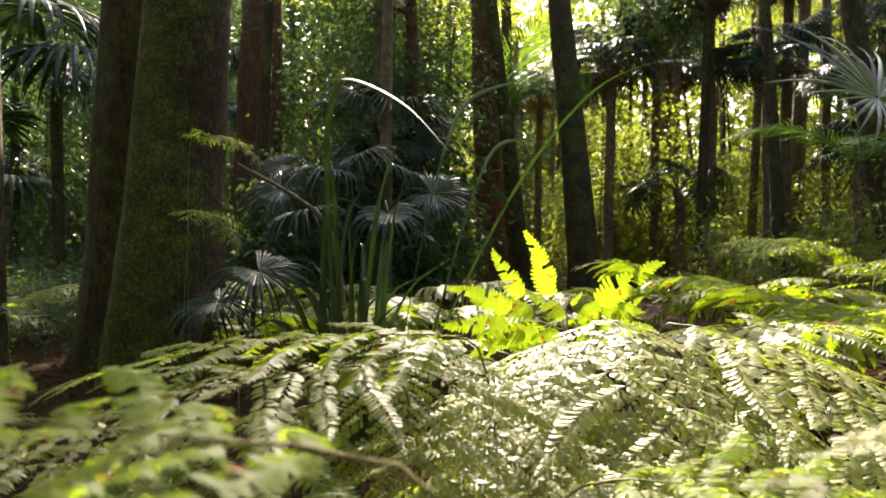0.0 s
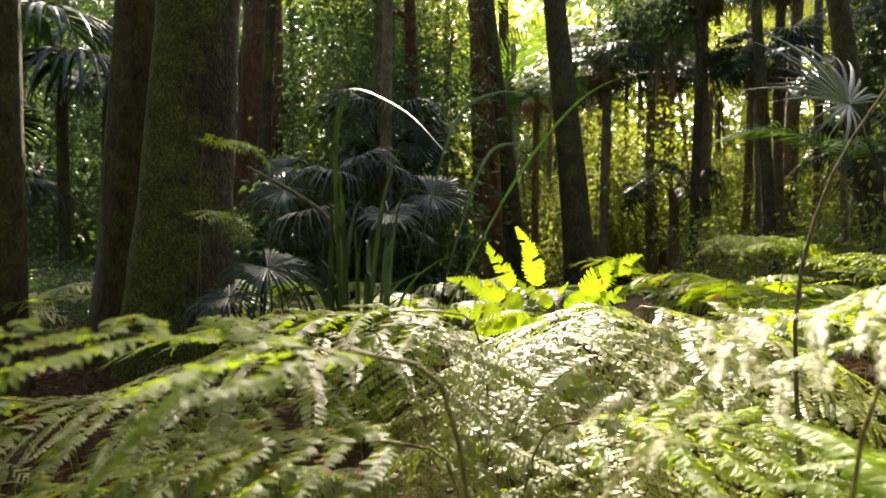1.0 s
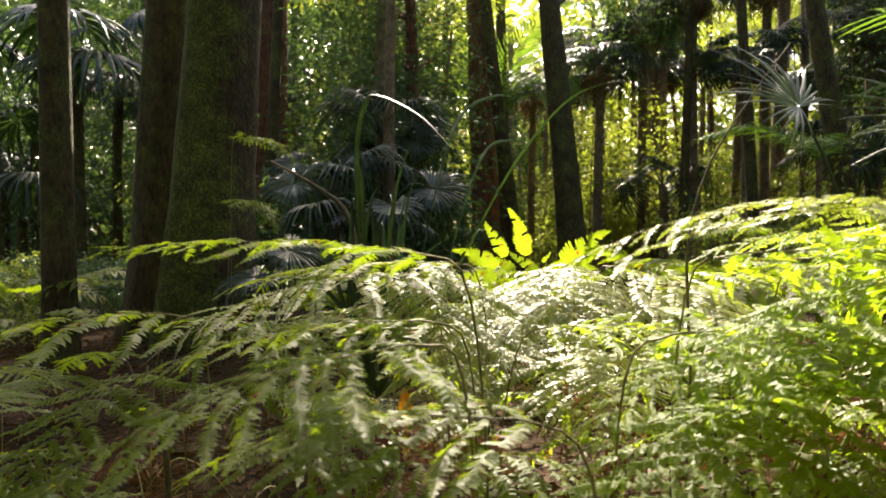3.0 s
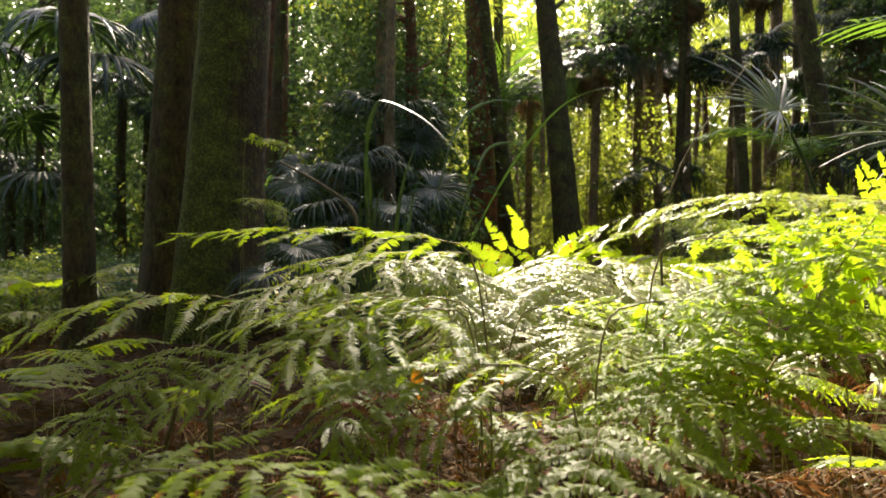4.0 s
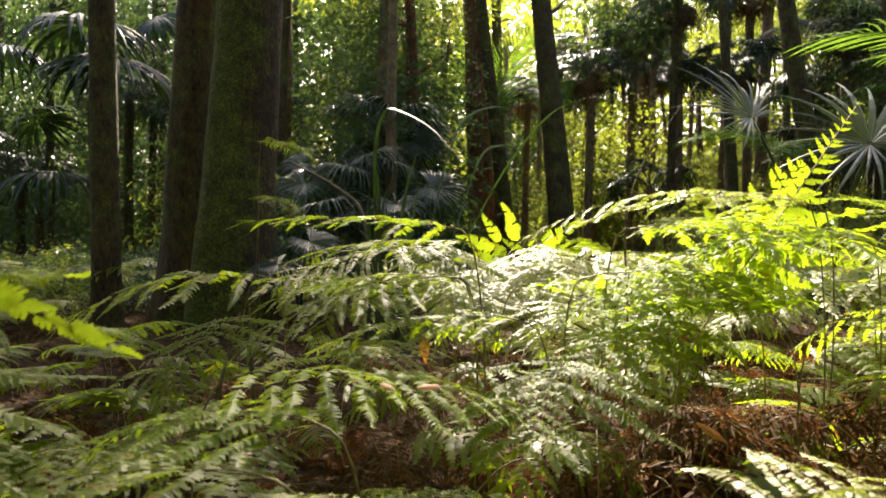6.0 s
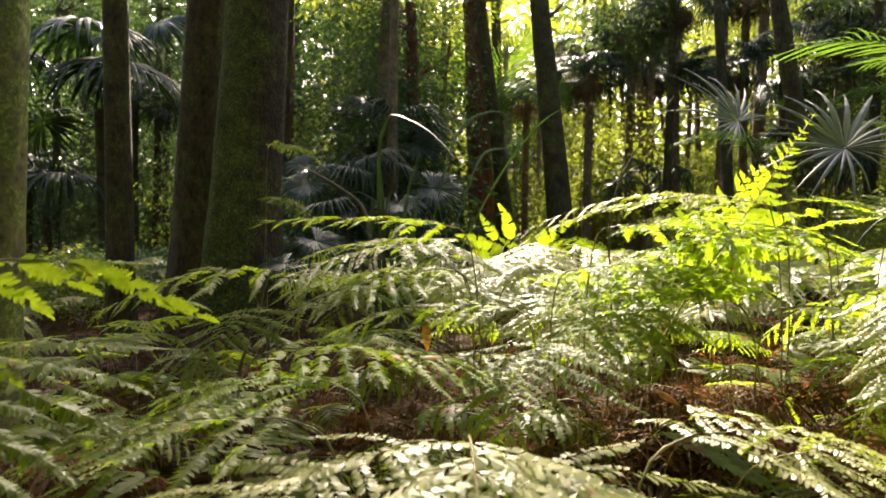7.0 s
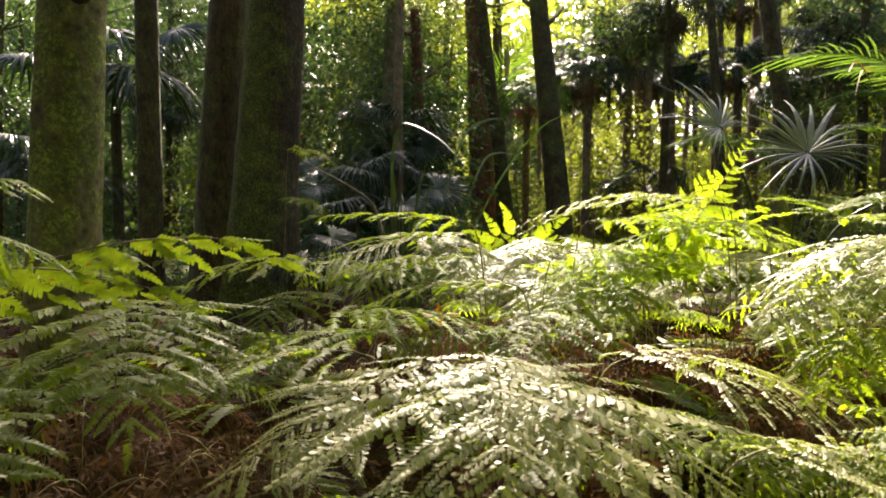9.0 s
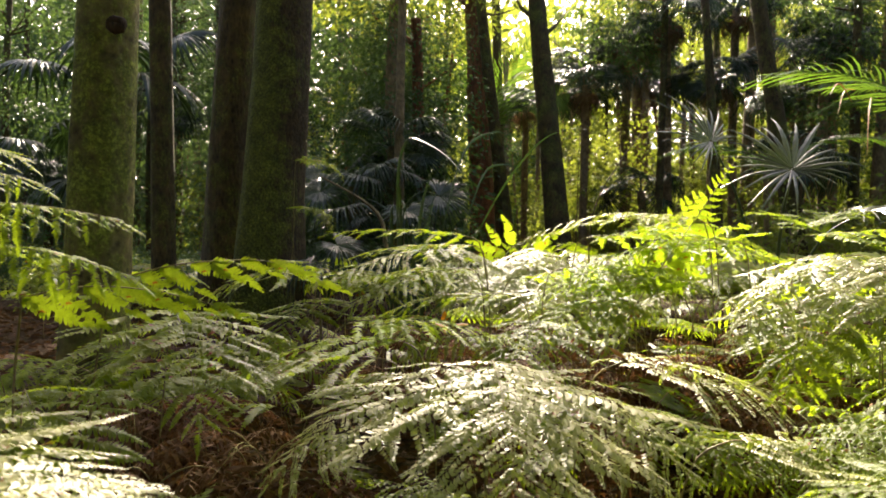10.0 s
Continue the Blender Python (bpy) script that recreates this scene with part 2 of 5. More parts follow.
# ---- trees ----
def trunk_mesh(name, mat, base, top, r0, r1, flare=1.5, sides=0, rings=0, bend=0.05, lump=0.05, seed=0):
    base, top = Vector(base), Vector(top)
    sides = sides or (32 if r0 > 0.17 else 12)
    rings = rings or (44 if r0 > 0.17 else 16)
    rs = random.Random(seed)
    ph = [rs.uniform(0, 6.28) for _ in range(4)]
    buttress = rs.choice((4, 5, 6))
    verts, faces = [], []
    length = (top - base).length
    for i in range(rings + 1):
        u = (i / rings) ** 1.3
        c = base.lerp(top, u) + Vector((math.sin(u * 4 + ph[0]), math.cos(u * 3.3 + ph[1]), 0)) * bend * u
        h = u * length
        fl = math.exp(-h / (r0 * 1.8))
        r = r0 + (r1 - r0) * u
        for k in range(sides):
            an = 2 * math.pi * k / sides
            rr = r * (1 + (flare - 1) * fl * (0.7 + 0.5 * math.cos(buttress * an + ph[2])))
            d = Vector((math.cos(an), math.sin(an), 0))
            rr *= 1 + 0.012 * math.sin(an * 9 + 3 * math.sin(h * 0.8 + ph[1])) + lump * noise.noise(Vector((d.x * 1.6, d.y * 1.6, h * 0.9 + ph[3]))) + lump * 0.5 * noise.noise(Vector((d.x * 5, d.y * 5, h * 3 + ph[3])))
            verts.append(c + d * rr)
    for i in range(rings):
        for k in range(sides):
            j = (k + 1) % sides
            faces.append((i * sides + k, i * sides + j, (i + 1) * sides + j, (i + 1) * sides + k))
    return mesh_of(name, verts, faces, mat)


def leaf_quads(centre, direction, length, width, rs, verts, faces):
    """One small pointed leaf, folded along its midrib."""
    d = direction.normalized()
    side = d.cross(Vector((rs.uniform(-1, 1), rs.uniform(-1, 1), rs.uniform(-0.3, 1)))).normalized()
    nrm = side.cross(d)
    o = len(verts)
    a = centre
    verts += [a, a + d * length * 0.45 + side * width / 2 + nrm * width * 0.12, a + d * length - nrm * length * 0.1,
              a + d * length * 0.45 - side * width / 2 + nrm * width * 0.12]
    faces += [(o, o + 1, o + 2), (o, o + 2, o + 3)]


def crown_mesh(name, mat, rx, rz, clusters, per, leaf, seed, limbs=True, low=-1.0):
    """Leaf clumps on short twigs in an uneven mass with gaps."""
    rs = random.Random(seed)
    verts, faces = [], []
    for _ in range(clusters):
        while True:
            p = Vector((rs.uniform(-1, 1), rs.uniform(-1, 1), rs.uniform(low, 1)))
            if p.length < 1 and noise.noise(p * 2.1 + Vector((seed, 0, 0))) > -0.22:
                break
        c = Vector((p.x * rx, p.y * rx, p.z * rz))
        spread = leaf * rs.uniform(2.0, 4.0)
        for _ in range(per):
            q = Vector((rs.gauss(0, 1), rs.gauss(0, 1), rs.gauss(0, 0.55)))
            dirn = Vector((q.x, q.y, q.z - 0.7))
            leaf_quads(c + q * spread * 0.5, dirn if dirn.length > 0.05 else UP, leaf * rs.uniform(0.6, 1.25), leaf * rs.uniform(0.35, 0.5), rs, verts, faces)
    return mesh_of(name, verts, faces, mat, False)


def limb_mesh(name, mat, start, length, rs, r=0.05):
    a = rs.uniform(0, 6.28)
    s = Vector(start) + UP * rs.uniform(-1.0, 1.0)
    e = s + Vector((math.cos(a), math.sin(a), rs.uniform(0.3, 0.9))) * length * rs.uniform(0.6, 1.1)
    mid = s.lerp(e, 0.5) + Vector((rs.uniform(-0.3, 0.3), rs.uniform(-0.3, 0.3), -0.15)) * length * 0.3
    v, f = tube(smooth_line([s, mid, e], 7), [r * (1 - 0.13 * k) for k in range(7)], 6)
    return mesh_of(name, v, f, mat)


LIT = [(0.5, 1.7, 1.3), (0.5, 3.0, 0.8), (1.3, 0.6, 1.0), (2.8, 4.0, 1.1), (-0.1, -0.9, 0.9), (1.3, -0.3, 0.9), (-0.9, -1.3, 0.8), (3.0, 1.8, 0.8), (3.6, 12.5, 2.4), (6.6, 16.0, 3.0), (6.0, 22.0, 3.5), (11.0, 24.0, 4.0)]


def in_gap(x, y, z, r):
    """Whether a crown there would close the gaps in the canopy above the sunlit ferns."""
    k = (z - 0.9) / SUN_TO.z
    sx, sy = x - SUN_TO.x * k, y - SUN_TO.y * k
    return any(math.hypot(sx - a, sy - b) < c + r for a, b, c in LIT)


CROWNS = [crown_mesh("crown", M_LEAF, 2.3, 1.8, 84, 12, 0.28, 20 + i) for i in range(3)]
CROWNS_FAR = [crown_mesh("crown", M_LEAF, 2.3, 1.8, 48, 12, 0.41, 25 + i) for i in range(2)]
CROWNS_FAR_SHADED = [crown_mesh("crown", M_LEAF_SHADED, 2.3, 1.9, 64, 11, 0.36, 35 + i) for i in range(2)]
CROWNS_SHADED = [crown_mesh("crown", M_LEAF_SHADED, 2.3, 1.9, 115, 11, 0.205, 30 + i) for i in range(2)]
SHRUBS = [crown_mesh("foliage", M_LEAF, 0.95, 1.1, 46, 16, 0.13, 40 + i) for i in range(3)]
# shrub foliage whose leaf colour already holds the shade
SHRUBS_SHADED = [crown_mesh("foliage", M_LEAF_SHADED, 0.95, 1.1, 46, 16, 0.14, 50 + i) for i in range(2)]


def tree(x, y, r, height, mat, label, lean=(0, 0), crown_at=(), flare=1.5, seed=0, lump=0.05, name="tree", group="", crown_set=None, gaps=True):
    z = ground_z(x, y)
    t = tagged(new(name), label, "tree", group)
    t.location = (x, y, z - 0.05)
    part("trunk", trunk_mesh("trunk", mat, (0, 0, 0), (lean[0], lean[1], height), r, r * 0.62, flare, seed=seed, lump=lump), t)
    rs = random.Random(seed + 5)
    for _ in range(4 if crown_at else 0):
        part("limb", limb_mesh("limb", mat, (lean[0] * 0.8, lean[1] * 0.8, height * 0.85), 2.0, rs, r * 0.25), t)
    for k, (cx, cy, cz, s) in enumerate(crown_at):
        if gaps and in_gap(x + cx, y + cy, cz + z, 2.4 * s):
            continue
        c = part("crown", (crown_set or CROWNS)[(seed + k) % len(crown_set or CROWNS)], t)
        c.location, c.scale, c.rotation_euler = (cx, cy, cz), (s, s, s), (0, 0, seed * 1.3 + k)
    return t


# the trees that stand near, with their trunks seen and their crowns out of view
tree(-2.66, 5.62, 0.43, 11, M_BARK_MOSS, "thick tree trunk with green moss on rough bark", (0.55, 0.3), ((-0.6, 0.3, 11.5, 1.3), (-1.8, -0.5, 11.0, 1.1)), 1.3, 1, 0.06)
tree(-3.50, 6.25, 0.30, 13, M_BARK_GREY, "dark grey-brown tree trunk behind a mossy one", (0.6, 0.2), ((-0.5, 0.6, 12.5, 1.2),), 1.5, 2, 0.06)
tree(-3.61, 4.78, 0.145, 10, M_BARK_GREY, "slender straight grey-brown tree trunk", (-0.15, 0), ((-0.4, 0, 9.6, 0.9),), 1.3, 3)
KNOT_TREE = tree(-2.27, 1.05, 0.185, 9, M_BARK_PALE, "pale green lichen-covered tree trunk with a dark knot", (0.35, 0.0), ((-1.6, -1.0, 9.0, 1.0),), 1.25, 4, 0.05)
v, f = tube([(0.0, 0.0, 0.0), (0.0, -0.02, 0.0), (0.0, -0.035, 0.0), (0.0, -0.03, 0.0), (0.0, 0.0, 0.002)], [0.062, 0.056, 0.042, 0.028, 0.02], 14)
v = [Vector((p.x * (1 + 0.25 * noise.noise(p * 30)), p.y, p.z * (0.85 + 0.3 * noise.noise(p * 21)))) for p in v]
knot = part("knot", mesh_of("knot", v, f, M_BARK_DARK), next(c for c in KNOT_TREE.children if c.name.startswith("trunk")), "dark hollow knot where a branch broke")
knot.location = (0.255, -0.172, 2.28)
tree(-5.75, 17.0, 0.70, 12, M_BARK_RED, "big red-brown stringy-barked tree trunk", (0.3, 0), ((-1.5, 0, 12, 1.4), (1.5, 1.5, 11, 1.2)), 1.5, 5)
tree(0.80, 18.0, 0.45, 10.2, M_BARK_RED, "dark red-brown tree trunk", (-0.5, 0), ((-2.6, 1.5, 10.2, 1.0), (2.6, 2.5, 10.5, 1.0)), 1.35, 6, 0.08)
tree(1.62, 17.2, 0.24, 10, M_BARK_GREY, "leaning dark tree trunk beside a thicker one", (-1.15, 0), ((-1.2, 1.6, 9.6, 0.8),), 1.3, 7)
tree(2.62, 13.6, 0.34, 8.2, M_BARK_GREY, "straight dark grey-brown tree trunk, leaning a little", (-0.75, 0), ((2.4, 2.4, 9.0, 0.8), (-2.6, 2.0, 9.2, 0.8)), 1.3, 8)
tree(7.3, 10.8, 0.21, 9, M_BARK_GREY, "dark tree trunk leaning behind the silvery palm", (-1.5, 0), ((1.2, 1.5, 9.5, 0.8),), 1.25, 10)
tree(-1.45, 11.5, 0.13, 8, M_BARK_TAN, "slender tan trunk behind the sedge", (0.1, 0), ((-1.0, 1.6, 8.0, 0.8),), 1.2, 11)
tree(4.9, 21.5, 0.13, 10, M_BARK_GREY, "thin dark trunk among lit leaves", (-0.3, 0), ((0.8, 1, 9.5, 0.9),), 1.2, 12)


rt = random.Random(91)
# thin trunks on the right, their sunlight painted as tan bark
for i in range(10):
    ty = rt.uniform(18, 31)
    tx = ty * rt.uniform(0.24, 0.62)
    tr = rt.choice((0.06, 0.08, 0.1, 0.14))
    tree(tx, ty, tr, rt.uniform(8, 12), M_BARK_TAN, "thin upright forest tree trunk, sunlight put into its tan bark", (rt.uniform(-0.5, 0.5), 0), ((0, 0.5, 10.5, 0.7),), 1.15, 400 + i, group="forest trees")


def crowns_over(x, y, spots):
    """Crown places, from a foot at x, y, whose shade falls on the given places among the ferns."""
    out = []
    for sx, sy, z, s in spots:
        k = (z - 0.9) / SUN_TO.z
        out.append((sx + SUN_TO.x * k - x, sy + SUN_TO.y * k - y, z, s))
    return out


# two added trees: their crowns hang out of view and only dapple the ferns
tree(-4.4, 12.9, 0.15, 10, M_BARK_GREY, "slender dark tree added for its unseen crowns, which shade the ferns", (0.6, 0), crowns_over(-4.4, 12.9, (
    (-1.3, 1.2, 10.0, 0.6), (-0.6, 0.6, 10.2, 0.56), (-1.7, 2.3, 9.6, 0.5), (-0.6, 2.5, 9.8, 0.36), (-1.5, 0.2, 10.6, 0.55), (-0.9, 3.6, 9.4, 0.4), (-0.45, 0.1, 10.6, 0.42), (-0.75, 1.5, 9.7, 0.34), (-1.9, 1.0, 9.7, 0.4), (-1.5, 3.2, 9.4, 0.45), (-1.55, 4.5, 9.4, 0.42), (-0.75, 3.9, 9.2, 0.3), (-2.4, 4.0, 9.0, 0.5), (-1.6, 3.7, 9.2, 0.45), (-1.0, 0.7, 10.2, 0.42), (-0.85, -0.85, 10.6, 0.2), (-1.3, -1.1, 10.6, 0.22))), 1.2, 13, gaps=False, crown_set=CROWNS_SHADED)
tree(6.6, 13.4, 0.14, 9, M_BARK_GREY, "slender tree added for its sparse unseen crowns, which shade the ferns", (-0.5, 0), crowns_over(6.6, 13.4, ((2.1, -0.9, 10.0, 0.3), (1.7, 3.8, 9.4, 0.5), (2.6, 5.0, 9.2, 0.66), (1.7, 5.4, 9.0, 0.6))), 1.2, 14, gaps=False)
# trees in the shade-coloured leaf, to deepen the gloom of the woods
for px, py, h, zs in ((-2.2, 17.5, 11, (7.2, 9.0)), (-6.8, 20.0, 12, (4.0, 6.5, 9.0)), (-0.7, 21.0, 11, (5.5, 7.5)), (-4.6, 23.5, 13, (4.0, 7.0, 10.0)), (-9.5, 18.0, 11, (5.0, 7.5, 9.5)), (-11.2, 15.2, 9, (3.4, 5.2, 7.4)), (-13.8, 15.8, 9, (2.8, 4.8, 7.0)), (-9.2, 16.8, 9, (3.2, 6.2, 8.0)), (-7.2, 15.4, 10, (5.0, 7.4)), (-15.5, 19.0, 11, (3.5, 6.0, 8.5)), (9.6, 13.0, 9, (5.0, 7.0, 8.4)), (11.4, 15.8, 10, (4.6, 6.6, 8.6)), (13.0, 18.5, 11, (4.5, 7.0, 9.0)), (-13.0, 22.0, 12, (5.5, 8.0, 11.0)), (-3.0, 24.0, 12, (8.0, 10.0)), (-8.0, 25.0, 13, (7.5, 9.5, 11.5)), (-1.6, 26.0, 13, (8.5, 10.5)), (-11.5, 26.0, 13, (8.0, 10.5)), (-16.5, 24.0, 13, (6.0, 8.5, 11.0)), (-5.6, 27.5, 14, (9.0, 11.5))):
    tree(px, py, 0.13, h, M_BARK_GREY, "small-leaved forest tree with shade put into its leaf colour", (0.2, 0), [(0.5 * math.sin(3 * i + px), 0.4 * math.cos(5 * i), z, 0.62 + 0.1 * (i % 2)) for i, z in enumerate(zs)], 1.2, int(50 + py), group="forest trees", crown_set=CROWNS_SHADED)

# ---- the forest behind and around ----
def far_forest():
    rs = random.Random(11)
    n = 0
    spots = [(-2.6, 5.6, 1), (-3.5, 6.2, 1), (0.8, 18, 1), (2.5, 13.6, 0.8), (-5.7, 17, 1.2), (1.5, 17.2, 0.6), (8.9, 27, 0.6), (9.4, 24, 0.6)]
    while n < 125:
        y = rs.uniform(9, 46)
        x = rs.uniform(-1, 1) * (4 + 0.95 * y)
        if any(math.hypot(x - a, y - b) < c for a, b, c in spots):
            continue
        if abs(x) < 4.5 and y < 12 or y < 18 and x < -0.27 * y:
            continue
        if y < 20 and -1.0 < x - 0.02 * y and x < 0.22 * y + 1.3 or y < 15 and 0 < x < 0.7 * y:
            continue
        spots.append((x, y, 0.9))
        r = rs.choice((0.05, 0.07, 0.09, 0.12, 0.16, 0.22))
        h = rs.uniform(7, 15) if r > 0.08 else rs.uniform(4, 8)
        mat = rs.choice((M_BARK_GREY, M_BARK_TAN, M_BARK_TAN, M_BARK_RED))
        crowns = []
        for k in range(rs.choice((3, 3, 4))):
            cz = h * rs.uniform(0.28, 1.02)
            cx, cy, s = rs.uniform(-1.2, 1.2), rs.uniform(-1.2, 1.2), rs.uniform(0.55, 1.0) * (1.0 if r > 0.08 else 0.6)
            crowns.append((cx, cy, cz, s))
        # shade by colour: mostly darker leaves to the left, brighter ones right
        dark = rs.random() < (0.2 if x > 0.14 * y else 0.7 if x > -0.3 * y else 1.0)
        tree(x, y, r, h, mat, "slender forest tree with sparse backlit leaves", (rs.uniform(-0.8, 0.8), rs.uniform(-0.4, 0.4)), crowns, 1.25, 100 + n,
             group="forest trees", crown_set=(CROWNS_FAR_SHADED if dark else CROWNS_FAR) if y > 24 else CROWNS_SHADED if dark else CROWNS)
        n += 1


def understory():
    rs = random.Random(12)
    n = 0
    while n < 150:
        y = rs.uniform(6.5, 42) if n > 40 else rs.uniform(6, 14)
        x = rs.uniform(-1, 1) * (3 + 0.9 * y)
        if math.hypot(x + 2.6, y - 5.6) < 1.4 or math.hypot(x + 3.5, y - 6.2) < 1.3:
            continue
        if 0.03 * y - 0.3 < x < 0.5 * y and y < 17 and rs.random() < 0.85:
            continue
        if y < 14 and (x > 0.05 * y and (y < 9.5 or rs.random() < 0.5) or x < -0.3 * y):
            continue
        if y < 12 and -0.3 * y < x < 0.05 * y:
            continue
        s = rs.uniform(0.6, 1.5) * (1 + y / 40)
        if y < 18 and x > 0.02 * y - 1.0 and x < 0.24 * y + 1.3:
            s *= 0.5
            if y < 9:
                continue
        if y < 14 and x > 0.05 * y:
            s *= 0.6
        # shrubs left of the light take the leaf with painted-in shade
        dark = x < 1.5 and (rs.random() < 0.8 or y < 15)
        sh = tagged(new("shrub"), "leafy forest shrub with shade put into its leaf colour" if dark else "leafy yellow-green shrub in the light", "shrub", "forest shrubs")
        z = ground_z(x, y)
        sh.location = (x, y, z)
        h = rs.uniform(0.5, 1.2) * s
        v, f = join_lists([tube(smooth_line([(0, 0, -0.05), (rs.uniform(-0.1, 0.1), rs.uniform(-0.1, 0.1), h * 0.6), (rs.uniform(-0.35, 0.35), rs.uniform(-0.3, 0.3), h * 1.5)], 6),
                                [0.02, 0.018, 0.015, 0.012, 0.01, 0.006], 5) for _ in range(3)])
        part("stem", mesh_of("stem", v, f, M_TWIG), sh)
        sets = SHRUBS_SHADED if dark else SHRUBS
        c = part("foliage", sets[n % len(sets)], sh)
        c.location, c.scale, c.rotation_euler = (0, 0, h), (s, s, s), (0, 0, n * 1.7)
        n += 1


def forest_edge():
    """Distant woods that close the view all round; the unseen part behind is added to close off light."""
    rs = random.Random(13)
    sets = (([], []), ([], []))
    for i in range(48000):
        ahead = i < 33000
        a = radians(rs.uniform(42, 138)) if ahead else radians(rs.uniform(138, 402))
        d = rs.uniform(32, 62) if ahead else rs.uniform(12, 34)
        x, y = math.cos(a) * d, math.sin(a) * d
        if not ahead and in_gap(x, y, 9, 1.0):
            continue
        top = (d * (0.5 if a > 1.9 else 0.41 if a > 1.25 else 0.38) if ahead else 15) + 3 * noise.noise(Vector((a * 9, d * 0.15, 0)))
        z = ground_z(x, y) + top * rs.random()
        if ahead and not 1.33 < a < 1.62 and a < 1.9 and noise.noise(Vector((a * 17, z * 0.28, d * 0.05))) < -0.36 + 0.34 * min(1, z / 16):
            continue
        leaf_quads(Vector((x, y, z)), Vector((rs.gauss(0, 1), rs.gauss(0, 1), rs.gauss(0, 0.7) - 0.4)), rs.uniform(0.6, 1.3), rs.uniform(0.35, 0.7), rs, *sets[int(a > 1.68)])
    # the left woods get the darker leaf, which paints in their shade
    for (verts, faces), mat, label in zip(sets, (M_LEAF, M_LEAF_SHADED), ("distant sunlit yellow-green woods beyond the trunks", "distant dark green woods beyond the trunks, shade put into their colour")):
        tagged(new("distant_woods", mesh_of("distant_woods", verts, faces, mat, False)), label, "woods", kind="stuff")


def unseen_canopy():
    rs = random.Random(19)
    # out-of-view trees, added to block sky light and deepen the shadows
    for i in range(24):
        x = rs.choice((-1, 1)) * rs.uniform(3.0, 10.0)
        y = rs.uniform(-13, -3) if i < 9 or i > 13 else rs.uniform(-2, 3.5)
        if y > -3:
            x = math.copysign(max(abs(x), 6.0), x)
        h = rs.uniform(8.5, 11)
        tree(x, y, rs.uniform(0.12, 0.25), h, M_BARK_GREY, "unseen tree added behind the ferns, its wide crown cutting sky light", (rs.uniform(-0.4, 0.4), 0),
             [(-x * rs.uniform(0.2, 0.6) + rs.uniform(-1, 1), rs.uniform(-2, 2.5), h + rs.uniform(-0.5, 1.5), rs.uniform(0.9, 1.3)) for _ in range(3)], 1.3, 600 + i, group="forest trees", crown_set=CROWNS_FAR)


def lit_thicket():
    rs = random.Random(17)
    for i in range(32):
        y = rs.uniform(17.5, 30)
        x = y * (rs.uniform(0.06, 0.62) if i < 30 else rs.uniform(-0.95, -0.5))
        z = ground_z(x, y)
        sh = tagged(new("sapling"), "sunlit yellow-green sapling among thin trunks", "sapling", "sunlit saplings")
        sh.location = (x, y, z)
        h = rs.uniform(0.8, 4.4)
        v, f = tube(smooth_line([(0, 0, -0.05), (0.1, 0, h * 0.5), (rs.uniform(-0.3, 0.3), 0.1, h + 0.4)], 8), [0.035 - 0.003 * k for k in range(8)], 6)
        part("stem", mesh_of("stem", v, f, M_TWIG), sh)
        for k in range(2):
            c = part("foliage", SHRUBS[(i + k) % 3], sh)
            q = rs.uniform(0.9, 1.5)
            c.location, c.scale, c.rotation_euler = (rs.uniform(-0.5, 0.5), rs.uniform(-0.5, 0.5), h * (0.65 + 0.4 * k)), (q, q, q * 0.8), (0, 0, i * 1.1 + k)


def low_shrubs():
    rs = random.Random(23)
    n = 0
    while n < 46:
        y = rs.uniform(5.2, 13)
        x = -y * rs.uniform(0.42, 0.92) - 0.6
        if any(math.hypot(x - a, y - b) < c for a, b, c in ((-2.66, 5.62, 1.0), (-3.5, 6.25, 0.9), (-3.64, 4.78, 0.7))):
            continue
        # a quarter in the bright leaf, the rest coloured as if shaded
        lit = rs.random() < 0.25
        sh = tagged(new("shrub"), "low green leafy plant on the forest floor" if lit else "low leafy plant on the forest floor, coloured as in shade", "shrub", "low shrubs")
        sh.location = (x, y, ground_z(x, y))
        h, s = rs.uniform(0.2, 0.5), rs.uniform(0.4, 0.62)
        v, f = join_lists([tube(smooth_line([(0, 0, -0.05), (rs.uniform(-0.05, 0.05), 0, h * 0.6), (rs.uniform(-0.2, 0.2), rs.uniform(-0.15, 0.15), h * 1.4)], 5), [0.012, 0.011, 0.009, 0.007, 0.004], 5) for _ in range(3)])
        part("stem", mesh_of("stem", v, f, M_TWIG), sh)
        c = part("foliage", (SHRUBS if lit else SHRUBS_SHADED)[n % 2], sh)
        c.location, c.scale, c.rotation_euler = (0, 0, h), (s, s, s * 0.75), (0, 0, n * 1.7)
        n += 1


low_shrubs()
far_forest()
unseen_canopy()
lit_thicket()
understory()
forest_edge()


